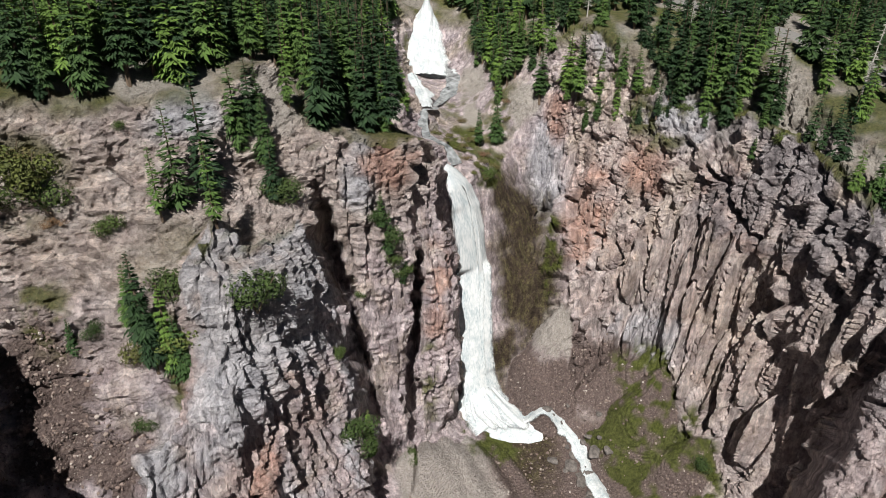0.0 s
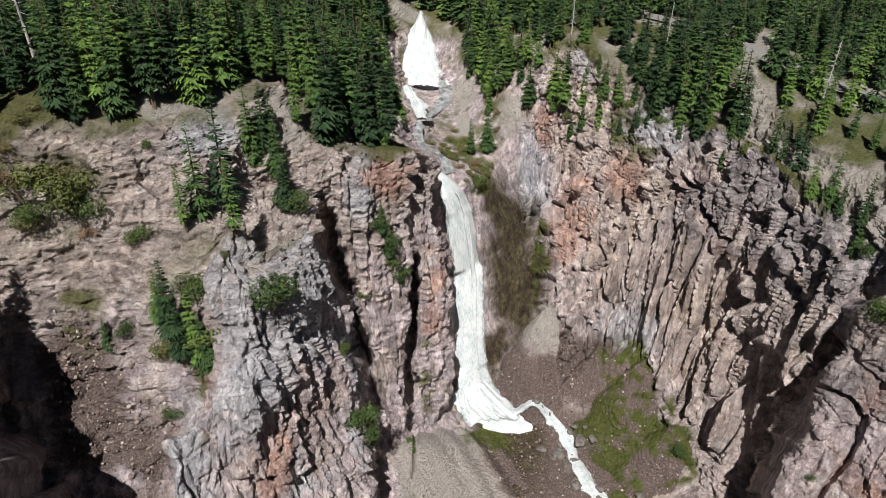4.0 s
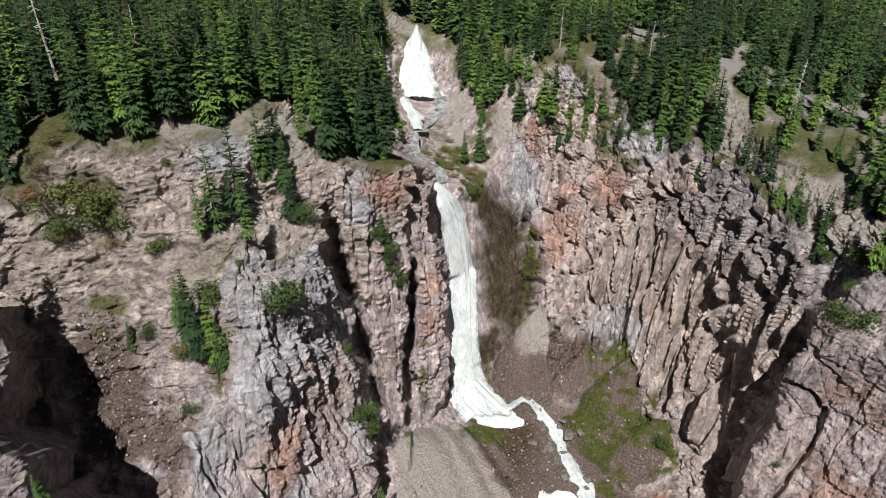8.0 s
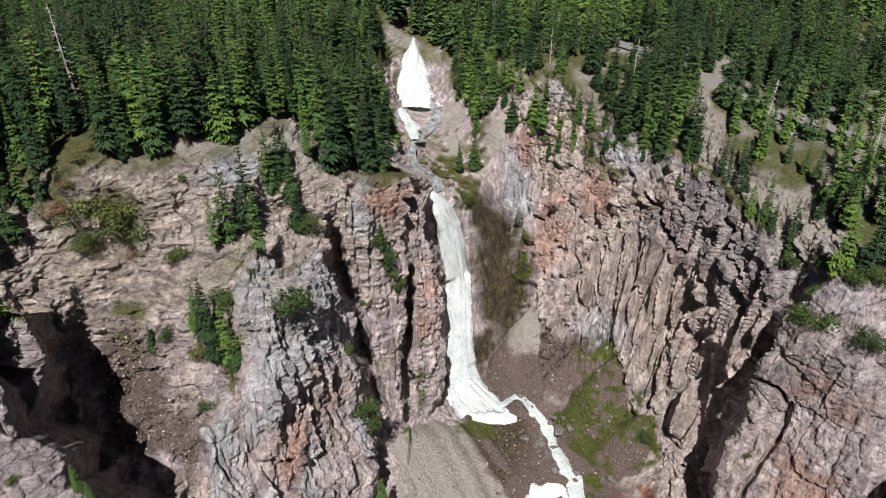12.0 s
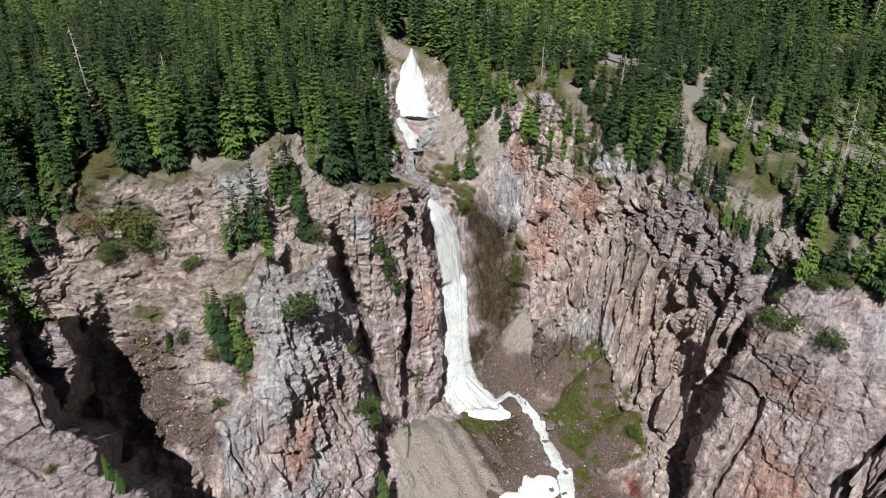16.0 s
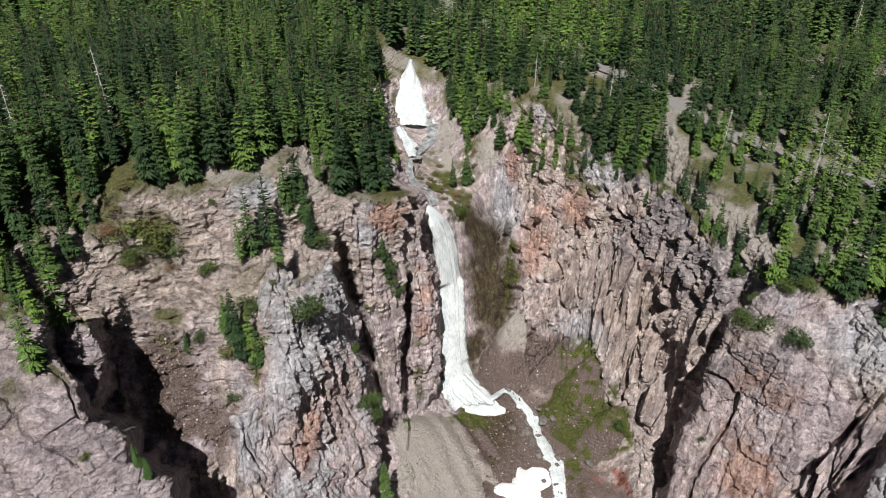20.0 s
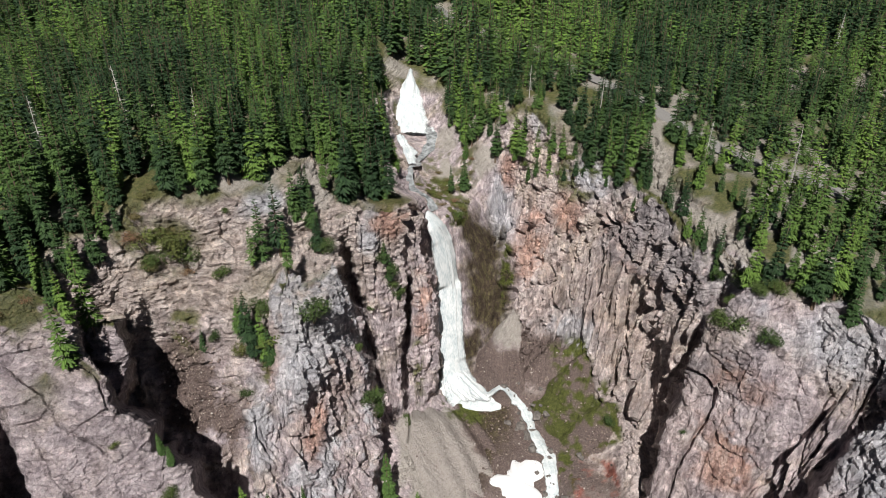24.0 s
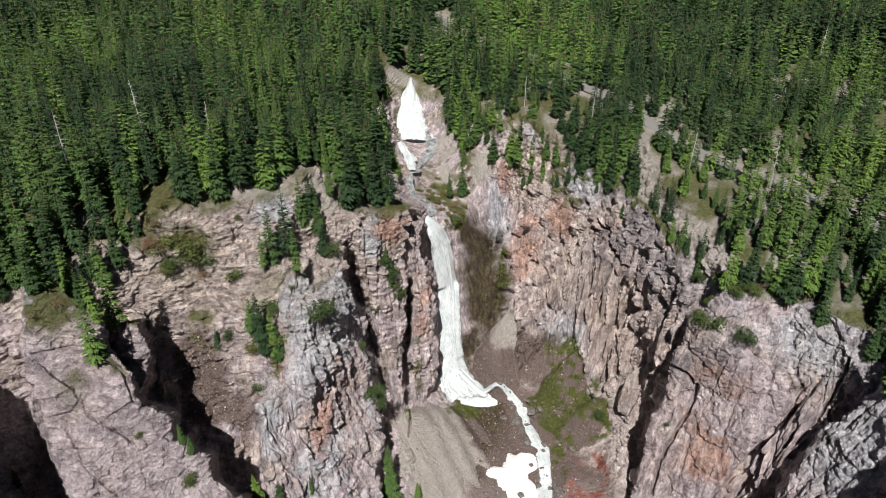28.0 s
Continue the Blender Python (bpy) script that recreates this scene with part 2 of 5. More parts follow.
def outside(U, W, ring):
    """Signed distance to a closed outline in the tilted plan; inside is negative."""
    best, inside = np.full(U.shape, 1e9), np.zeros(U.shape, bool)
    for (ax, ay), (bx, by) in zip(ring, ring[1:] + ring[:1]):
        t = np.clip(((U - ax) * (bx - ax) + (W - ay) * (by - ay)) / ((bx - ax) ** 2 + (by - ay) ** 2 + 1e-9), 0, 1)
        best = np.minimum(best, (U - ax - t * (bx - ax)) ** 2 + (W - ay - t * (by - ay)) ** 2)
        inside ^= ((ay > W) != (by > W)) & (U < (bx - ax) * (W - ay) / (by - ay + 1e-12) + ax)
    return np.sqrt(best) * np.where(inside, -1, 1)


back_sheet = spread([p for l in LAND.values() for p in l])


def axis(lo, hi, gap, far_lo, far_hi, grow=1.22):
    mid = list(np.arange(lo, hi + gap / 2, gap))
    up, g = [], gap
    while (up[-1] if up else hi) < far_hi:
        g *= grow
        up.append((up[-1] if up else hi) + g)
    down, g = [], gap
    while (down[-1] if down else lo) > far_lo:
        g *= grow
        down.append((down[-1] if down else lo) - g)
    return np.array(down[::-1] + mid + up)


GAP = 0.45
us = axis(-205, 195, GAP, -900, 900)
ws = np.concatenate([axis(-142, 100, GAP, -700, 101)[:-1], np.arange(100.6, 140, 0.8), np.arange(140, 187.5, 1.2)])


def near_line(x, y, line):
    best = np.full(np.shape(x), 1e9)
    for (ax, ay), (bx, by) in zip(line, line[1:]):
        t = np.clip(((x - ax) * (bx - ax) + (y - ay) * (by - ay)) / ((bx - ax) ** 2 + (by - ay) ** 2), 0, 1)
        best = np.minimum(best, np.hypot(x - ax - t * (bx - ax), y - ay - t * (by - ay)))
    return best


def base_sheet(us, ws):
    """Depth of the land along the tilted way, over a plan of u and w."""
    U, W = np.meshgrid(us, ws, indexing="ij")
    D = back_sheet(U, W)
    # away from the gorge the land is a plateau, cut by the valley downstream
    valley = (1 - step(100, 180, np.abs(U))) * (1 - step(-175, -135, W))
    Z = 104 + 5 * fbm(U / 60, W / 30, U * 0, 3, 5) + step(120, 175, W) * 14
    Z = Z * (1 - valley) - 24 * valley
    plain = (Z - (HEART[1] + W) * CT) / (W * CT / REACH - ST)
    out = np.maximum(np.maximum(-192 - U, U - 182) / 50, np.maximum((W - 110) / 22, (-140 - W) / 40))
    k = step(0, 1, out)
    D = D * (1 - k) + plain * k
    # the rock masses stand before it, with steep flanks and rounded edges
    wu, ww = U + 1.2 * fbm(U / 7, W / 7, U * 0, 4, 13), W + 1.2 * fbm(U / 7, W / 7, U * 0 + 5, 4, 17)
    own = np.zeros(U.shape, int)
    for i, (points, ring) in enumerate(MASSES.values()):
        ru, rw, _ = tilted(ring)
        box = np.ix_((us > ru.min() - 12) & (us < ru.max() + 12), (ws > rw.min() - 12) & (ws < rw.max() + 12))
        if box[0].size == 0 or box[1].size == 0:
            continue
        far = outside(wu[box], ww[box], list(zip(ru, rw)))
        face = spread(points, 1.5)(U[box], W[box]) + 14.0 * np.maximum(far, 0) + 2.5 * np.exp(-np.abs(far) / 1.8)
        own[box] = np.where(face < D[box], i + 1, own[box])
        D[box] = np.minimum(D[box], face)
    # heaps of loose stone lie against the walls
    kk = REACH
    for top, slope in HEAPS:
        tu, tw, ts = tilted(np.array(top, float))
        box = np.ix_((us > tu - 50) & (us < tu + 50), (ws > tw - 60) & (ws < tw + 15))
        u, w, d0 = U[box], W[box], D[box].copy()
        hit = d0.copy()
        done = np.zeros(u.shape, bool)
        for b in np.arange(45, 0, -0.5):
            s_ = d0 - b
            f = (s_ + kk) / kk
            x, ww_ = HEART[0] + u * f, HEART[1] + w * f
            y, z = ww_ * ST + s_ * CT, ww_ * CT - s_ * ST
            rr = np.hypot(x - top[0], y - top[1])
            below = (z < top[2] - slope * rr * (1 + 0.06 * np.sin(x * 0.7 + y * 0.4)) + 0.8) & (rr < 40)
            new_ = below & ~done
            hit[new_] = s_[new_]
            done |= below
        own[box] = np.where(done, -1, own[box])
        D[box] = hit
    return D, own


def sheet_points(us, ws, S):
    U, W = np.meshgrid(us, ws, indexing="ij")
    k = (S + REACH) / REACH
    U, W = HEART[0] + U * k, HEART[1] + W * k
    return np.stack([U, W * ST + S * CT, W * CT - S * ST], -1)


def grid_normals(P):
    n = np.cross(np.gradient(P, axis=0), np.gradient(P, axis=1))
    n /= np.linalg.norm(n, axis=-1, keepdims=True) + 1e-9
    return n * np.sign(n[..., 2:3] + 1e-6) if np.mean(n[..., 2]) < 0 else n


def make_land():
    S, own = base_sheet(us, ws)
    P = sheet_points(us, ws, S)
    soft = P.copy()
    for _ in range(4):
        for ax in (0, 1):
            soft = (np.roll(soft, 1, ax) + soft + np.roll(soft, -1, ax)) / 3
            edge = [slice(None)] * 3
            for e in (0, -1):
                edge[ax] = e
                soft[tuple(edge)] = P[tuple(edge)]
    N = grid_normals(soft)
    x, y, z = P[..., 0], P[..., 1], P[..., 2]
    steep = 1 - step(0.74, 0.93, N[..., 2])
    near = (1 - step(60, 140, np.abs(x - 12) - 40)) * (1 - step(110, 190, y))
    names = list(MASSES)
    slab = np.isin(own, [names.index("east_slab") + 1, names.index("east_blocks") + 1]) * 1.0
    ridge = np.isin(own, [names.index("west_ridge") + 1]) * 1.0
    right = np.isin(own, [0, names.index("east_spur") + 1]) * step(24, 40, x) * step(-2, 10, z)
    left = (1 - step(2, 14, x)) * (1 - ridge) * (1 - slab)
    near_all = near * (np.abs(np.arange(x.shape[0]) - x.shape[0] / 2) < x.shape[0] / 2 - 14)[:, None]
    calm = 1 - 0.9 * (1 - step(0.6, 1.1, np.sqrt(((x - 56) / 17) ** 2 + ((y - 15) / 14) ** 2 + ((z - 7) / 14) ** 2)))
    k = calm * np.where(own > 0, np.maximum(steep, 0.85), steep) * near * step(-8, -2, z) * np.where(own < 0, 0.06, 1.0)
    full = np.zeros(x.shape)
    full += (1 - near) * 1.2 * fbm(x / 30, y / 30, z / 30, 3, 55)
    g = near > 0.02
    x, y, z, k, near, steep_, right, left, slab, ridge = (v[g] for v in (x, y, z, k, near, steep, right, left, slab, ridge))
    d = np.zeros(x.shape)
    butt = np.isin(own[g], [names.index(n) + 1 for n in ("grey_buttress", "rim_pillar", "rust_pillar")]) * 1.0
    left = left * (1 - 0.6 * butt)
    high = right * step(56, 70, z)
    fluted = right * (1 - 0.55 * high)
    # upright columns with clefts between them
    lean = -0.10 * step(45, 80, x) * (right + slab)
    fx, fy = x + lean * (z - 60) + 0.7 * fbm(x / 9, y / 9, z / 40, 3, 19), y
    v, c = facets(fx / 7.5, fy / 7.5, z / 55, 23, 0.8, 0.13, 0.08)
    d += k * (fluted * 4.6 + butt * 1.3 + slab * 0.9) * (v - 0.6 * c)
    v, c = facets(fx / 3.1, fy / 3.1, z / 40, 25, 1.1, 0.2, 0.08)
    d += k * (fluted * 3.4 + butt * 1.3 + left * 0.5 + slab * 0.4) * (v - 0.45 * c)
    v, c = facets(fx / 1.5, fy / 1.5, z / 22, 27, 1.1, 0.3, 0.12)
    d += k * (fluted * 1.5 + butt * 0.35 + left * 0.15 + slab * 0.15) * (v - 0.3 * c)
    # broad angular faces with cracks between them
    blocky = left + 0.35 * butt + 0.5 * slab + 0.5 * ridge + 0.12 * right + 0.8 * high
    qx, qz = x + 0.5 * fbm(x / 6, y / 6, z / 6, 3, 33), z + 0.5 * fbm(x / 6 + 9, y / 6, z / 6, 3, 35)
    v, c = facets(qx / 8.5 + 0.3 * qz / 7, y / 8.5, qz / 9.0, 31, 1.5, 0.05, 0.05)
    d += k * blocky * (v * 2.1 - 0.9 * c * (0.15 + ridge * 0.6 + slab + high))
    # the slab and the ridge are cut by slanting joints
    slant = 0.8 * ridge - 0.7 * slab
    v, c = facets((qx + slant * qz) / (3.8 + 2.0 * slab), y / 4.2, (qz - slant * qx) / (2.6 + 6 * slab + 0.6 * ridge), 37, 1.2, 0.08, 0.06)
    d += k * blocky * (v * 0.9 - 0.6 * c * (0.1 + ridge * 0.9 + high))
    v, c = facets(qx / 1.7, y / 1.5, qz / (0.9 + 7 * (right - high) + 4 * butt), 39, 1.2, 0.12, 0.12)
    d += k * v * 0.55 * (0.3 + 0.7 * blocky)
    # beds of lava on the west side, with ledges
    bed = z / 2.3 + 0.6 * fbm(x / 15, y / 15, z / 9, 3, 41)
    saw = bed % 1
    d += k * (left + 0.25 * butt) * 0.85 * (np.minimum(saw, 6 * (1 - saw)) - 0.5) * step(-0.5, 0.4, fbm(x / 12, y / 12, z / 12, 2, 43))
    rough = fbm(x / 1.9, y / 1.9, z / 1.9, 3, 51)
    d += (0.3 + 0.7 * steep_) * near * 0.22 * rough + k * 0.35 * (0.5 - np.abs(vnoise(x / 1.3, y / 1.3, z / (1.1 + 2 * right), 53)))
    # long clefts in the walls
    cu, cw, _ = tilted(np.stack([x, y, z], -1))
    for wide, deep, line in CLEFTS:
        r_ = near_line(cu + 0.5 * rough, cw + 0.3 * rough, line)
        d -= deep * (1 - step(0.35, 1.0, r_ / wide))
    full[g] += d
    Q = P + N * full[..., None]
    # ease the steps where the sheet is drawn out
    inner = near_all.copy()
    inner[:14] = inner[-14:] = 0
    inner[:, :14] = inner[:, -14:] = 0
    for ax in (0, 1):
        gap = np.linalg.norm(np.diff(Q, axis=ax, append=Q.take([-1], axis=ax)), axis=-1)
        gap = np.maximum(gap, np.roll(gap, 1, ax))
        drawn = step(1.9, 3.6, gap) * inner
        for _ in range(4):
            mean = (np.roll(Q, 1, 1 - ax) + 2 * Q + np.roll(Q, -1, 1 - ax)) / 4
            Q = Q + (mean - Q) * drawn[..., None]
    return Q, N, steep, own


LANDP, LANDN, STEEP, OWN = make_land()

# ---- materials ----


class Mat:
    """A small help to write node materials."""

    def __init__(self, name, rough=0.9, metal=0.0, spec=0.25):
        self.m = bpy.data.materials.new(name)
        self.m.use_nodes = True
        self.t = self.m.node_tree
        self.b = self.t.nodes["Principled BSDF"]
        self.b.inputs["Roughness"].default_value = rough
        self.b.inputs["Metallic"].default_value = metal
        self.b.inputs["Specular IOR Level"].default_value = spec
        self.pos = self.t.nodes.new("ShaderNodeTexCoord").outputs["Object"]

    def n(self, kind, **put):
        node = self.t.nodes.new(kind)
        for key, value in put.items():
            setattr(node, key, value)
        return node

    def link(self, a, b):
        self.t.links.new(a, b)

    def put(self, socket, value):
        if isinstance(value, (int, float)):
            socket.default_value = value
        elif isinstance(value, tuple):
            socket.default_value = (*value, 1.0)[:4] if socket.type == "RGBA" else value
        else:
            self.link(value, socket)

    def noise(self, scale, detail=6.0, rough=0.6, stretch=None, kind="ShaderNodeTexNoise", out=0):
        node = self.n(kind)
        src = self.pos
        if stretch:
            mp = self.n("ShaderNodeMapping")
            mp.inputs["Scale"].default_value = stretch
            self.link(src, mp.inputs[0])
            src = mp.outputs[0]
        self.link(src, node.inputs["Vector"])
        node.inputs["Scale"].default_value = scale
        if kind == "ShaderNodeTexNoise":
            node.inputs["Detail"].default_value, node.inputs["Roughness"].default_value = detail, rough
        return node.outputs[out]

    def ramp(self, fac, stops):
        r = self.n("ShaderNodeValToRGB").color_ramp
        while len(r.elements) < len(stops):
            r.elements.new(0.5)
        for e, (p, c) in zip(r.elements, stops):
            e.position, e.color = p, (*c, 1) if len(c) == 3 else c
        node = self.t.nodes[-1]
        self.link(fac, node.inputs[0])
        return node.outputs[0]

    def mix(self, fac, a, b, how="MIX"):
        node = self.n("ShaderNodeMix", data_type="RGBA", blend_type=how)
        self.put(node.inputs[0], fac)
        self.put(node.inputs[6], a)
        self.put(node.inputs[7], b)
        return node.outputs[2]

    def math(self, op, a, b=0.0):
        node = self.n("ShaderNodeMath", operation=op, use_clamp=False)
        self.put(node.inputs[0], a)
        self.put(node.inputs[1], b)
        return node.outputs[0]

    def attr(self, name, out="Fac"):
        return self.n("ShaderNodeAttribute", attribute_name=name).outputs[out]

    def bump(self, height, strength=0.5, distance=0.3):
        node = self.n("ShaderNodeBump")
        node.inputs["Strength"].default_value, node.inputs["Distance"].default_value = strength, distance
        self.link(height, node.inputs["Height"])
        self.link(node.outputs[0], self.b.inputs["Normal"])

    def color(self, c):
        self.put(self.b.inputs["Base Color"], c)
        return self.m


def land_material():
    m = Mat("weathered_lava_rock", 0.92, spec=0.15)
    big, mid, fine = m.noise(0.06, 6, 0.65), m.noise(0.30, 10, 0.72), m.noise(2.2, 8, 0.75)
    streak = m.noise(0.55, 9, 0.72, (1.0, 1.0, 0.12))
    rock = m.ramp(mid, [(0.28, (0.20, 0.165, 0.17)), (0.40, (0.44, 0.37, 0.37)), (0.54, (0.62, 0.54, 0.535)), (0.72, (0.78, 0.72, 0.70))])
    tan = m.ramp(mid, [(0.28, (0.17, 0.14, 0.115)), (0.40, (0.41, 0.345, 0.285)), (0.54, (0.60, 0.53, 0.45)), (0.72, (0.76, 0.71, 0.63))])
    lilac = m.ramp(mid, [(0.28, (0.16, 0.14, 0.155)), (0.42, (0.38, 0.335, 0.35)), (0.56, (0.56, 0.50, 0.51)), (0.72, (0.72, 0.665, 0.67))])
    rock = m.mix(m.ramp(big, [(0.48, (0, 0, 0)), (0.62, (0.85, 0.85, 0.85))]), rock, tan)
    rock = m.mix(m.ramp(m.noise(0.11, 6, 0.65, (1.0, 1.3, 0.7)), [(0.50, (0, 0, 0)), (0.62, (0.8, 0.8, 0.8))]), rock, lilac)
    grey = m.ramp(streak, [(0.30, (0.24, 0.255, 0.28)), (0.42, (0.48, 0.50, 0.53)), (0.64, (0.68, 0.69, 0.70))])
    rust = m.ramp(streak, [(0.32, (0.26, 0.14, 0.11)), (0.50, (0.52, 0.33, 0.255)), (0.68, (0.68, 0.53, 0.45))])
    rock = m.mix(m.attr("tan"), rock, tan)
    rock = m.mix(m.attr("lilac"), rock, lilac)
    col = m.mix(m.attr("grey"), rock, grey)
    col = m.mix(m.attr("rust"), col, rust)
    col = m.mix(m.math("MULTIPLY", big, 0.35), col, m.mix(1.0, col, (1.15, 0.98, 0.90), "MULTIPLY"))
    scree = m.ramp(fine, [(0.3, (0.10, 0.072, 0.062)), (0.55, (0.20, 0.15, 0.13)), (0.72, (0.38, 0.33, 0.29))])
    sand = m.ramp(fine, [(0.3, (0.34, 0.30, 0.25)), (0.6, (0.50, 0.455, 0.40)), (0.8, (0.62, 0.58, 0.53))])
    grass = m.ramp(m.noise(0.9, 8, 0.75), [(0.3, (0.045, 0.055, 0.016)), (0.5, (0.11, 0.12, 0.03)), (0.68, (0.21, 0.18, 0.07))])
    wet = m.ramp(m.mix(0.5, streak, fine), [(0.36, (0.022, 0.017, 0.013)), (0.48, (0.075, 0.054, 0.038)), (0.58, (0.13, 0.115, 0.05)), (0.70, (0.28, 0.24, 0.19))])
    moss = m.ramp(m.noise(0.8, 8, 0.7), [(0.3, (0.05, 0.055, 0.014)), (0.55, (0.11, 0.125, 0.03)), (0.75, (0.18, 0.19, 0.06))])
    # a darker grey-brown ramp for the upper east wall
    dark_rock = m.ramp(mid, [(0.30, (0.09, 0.082, 0.085)), (0.45, (0.24, 0.215, 0.215)), (0.58, (0.38, 0.345, 0.335)), (0.72, (0.56, 0.52, 0.50))])
    col = m.mix(m.attr("dark_rock"), col, dark_rock)
    red = m.ramp(streak, [(0.35, (0.22, 0.07, 0.05)), (0.65, (0.40, 0.17, 0.13))])
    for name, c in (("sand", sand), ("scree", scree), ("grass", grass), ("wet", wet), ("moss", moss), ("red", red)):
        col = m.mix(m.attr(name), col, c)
    upright, lying = m.noise(0.9, 12, 0.8, (1.0, 1.0, 0.28)), m.noise(0.9, 12, 0.8, (0.35, 0.35, 1.5))
    # narrow dark streaks: shade of cracks, and mineral stain, put into the colour
    stain_and_shade = [(0.33, (0.42, 0.40, 0.41)), (0.42, (0.95, 0.95, 0.95)), (0.68, (1.22, 1.22, 1.22))]
    bedded = m.attr("bedded")
    col = m.mix(1.0, col, m.mix(bedded, m.ramp(upright, stain_and_shade), m.ramp(lying, stain_and_shade)), "MULTIPLY")
    grit = m.ramp(m.noise(2.4, 9, 0.8, (1.0, 1.0, 0.6)), [(0.34, (0.55, 0.54, 0.55)), (0.46, (1.0, 1.0, 1.0)), (0.66, (1.30, 1.28, 1.26))])
    col = m.mix(1.0, col, grit, "MULTIPLY")
    # broken faces: flat-topped blocks set in and out, each with a tone of its own
    warp = m.n("ShaderNodeVectorMath", operation="MULTIPLY_ADD")
    m.link(m.noise(0.5, 4, 0.65, out=1), warp.inputs[0])
    warp.inputs[1].default_value = (1.6, 1.6, 1.6)
    m.link(m.pos, warp.inputs[2])

    def block(stretch, feature="F1"):
        mp = m.n("ShaderNodeMapping")
        mp.inputs["Scale"].default_value = stretch
        m.link(warp.outputs[0], mp.inputs[0])
        v = m.n("ShaderNodeTexVoronoi", feature=feature)
        v.inputs["Scale"].default_value = 1.0
        m.link(mp.outputs[0], v.inputs["Vector"])
        if feature != "F1":
            return m.math("MINIMUM", m.math("MULTIPLY", v.outputs["Distance"], 7.0), 1.0)
        sep = m.n("ShaderNodeSeparateColor")
        m.link(v.outputs["Color"], sep.inputs[0])
        return sep.outputs[0]
    coarse = m.mix(bedded, block((0.62, 0.62, 0.10)), block((0.24, 0.24, 0.85)))
    small = m.mix(bedded, block((1.3, 1.3, 0.15)), block((0.75, 0.75, 2.0)))
    slabs = block((0.42, 0.42, 0.42), "DISTANCE_TO_EDGE")
    shades = [(0.0, (0.74, 0.73, 0.73)), (0.5, (1.0, 1.0, 1.0)), (1.0, (1.22, 1.21, 1.20))]
    bare = m.math("SUBTRACT", 1.0, m.math("MINIMUM", m.math("ADD", m.math("ADD", m.attr("scree"), m.attr("sand")), m.math("ADD", m.attr("grass"), m.attr("moss"))), 1.0))
    tone = m.mix(1.0, m.ramp(coarse, shades), m.ramp(small, shades), "MULTIPLY")
    col = m.mix(bare, col, m.mix(1.0, col, tone, "MULTIPLY"))
    faces = m.math("ADD", m.math("MULTIPLY", coarse, 0.55), m.math("MULTIPLY", small, 0.36))
    faces = m.math("ADD", faces, m.math("MULTIPLY", m.math("MULTIPLY", slabs, m.attr("lilac")), 0.16))
    h = m.math("ADD", m.math("MULTIPLY", mid, 0.45), m.math("ADD", m.math("MULTIPLY", fine, 0.65), m.math("MULTIPLY", m.mix(bedded, streak, lying), 1.0)))
    m.bump(m.math("ADD", h, m.math("MULTIPLY", faces, bare)), 1.0, 1.2)
    return m.color(m.mix(1.0, col, (0.80, 0.815, 0.86), "MULTIPLY"))


def needle_material(name, far):
    m = Mat(name, 0.75, spec=0.2)
    isl = m.n("ShaderNodeNewGeometry").outputs["Random Per Island"]
    tint = m.attr("tint") if far else m.n("ShaderNodeObjectInfo").outputs["Random"]
    tint = m.math("POWER", tint, 1.0 if far else 1.7)
    dark = m.ramp(tint, [(0.0, (0.016, 0.034, 0.018)), (0.35, (0.034, 0.064, 0.024)), (0.75, (0.058, 0.102, 0.030)), (1.0, (0.086, 0.142, 0.036))])
    lite = m.mix(1.0, dark, (2.0, 2.0, 1.6), "MULTIPLY")
    return m.color(m.mix(1.0, m.mix(isl, dark, lite), (0.86, 0.86, 0.78), "MULTIPLY"))


def plain(name, a, b, scale=1.5, rough=0.85, bump=0.4, spec=0.2):
    m = Mat(name, rough, spec=spec)
    h = m.noise(scale, 7, 0.65)
    m.bump(h, bump, 0.2)
    return m.color(m.ramp(h, [(0.3, a), (0.7, b)]))


def water_material(name, ragged):
    """White water: fine falling threads, thinning to gaps at its ragged edges."""
    m = Mat(name, 0.5, spec=0.25)
    thread = m.noise(2.3, 9, 0.74, (1.0, 1.0, 0.05))
    clot = m.noise(0.42, 6, 0.65, (1.0, 1.0, 0.30))
    s = m.math("ADD", m.math("MULTIPLY", thread, 0.6), m.math("MULTIPLY", clot, 0.4))
    m.bump(s, 0.3, 0.4)
    if ragged:
        thin = m.math("SUBTRACT", m.math("ADD", m.math("MULTIPLY", s, 2.6), 0.35), m.math("MULTIPLY", m.math("POWER", m.attr("edge"), 3.0), 1.9))
        a = m.n("ShaderNodeMath", operation="MULTIPLY", use_clamp=True)
        m.link(thin, a.inputs[0])
        a.inputs[1].default_value = 1.3
        m.link(a.outputs[0], m.b.inputs["Alpha"])
    return m.color(m.ramp(s, [(0.34, (0.20, 0.27, 0.30)), (0.44, (0.40, 0.45, 0.47)), (0.56, (0.60, 0.62, 0.62))]))


LAND_M = land_material()
NEEDLE, NEEDLE_FAR = needle_material("conifer_needles", False), needle_material("conifer_needles_far", True)
BARK = plain("conifer_bark", (0.07, 0.05, 0.035), (0.20, 0.15, 0.11), 3)
DEADWOOD = plain("bleached_wood", (0.28, 0.26, 0.24), (0.5, 0.48, 0.45), 4)
FOAM, VEIL = water_material("white_water", False), water_material("falling_white_water", True)
ROAD_M = plain("old_asphalt", (0.16, 0.155, 0.15), (0.24, 0.23, 0.22), 2.0)

# ---- building help ----


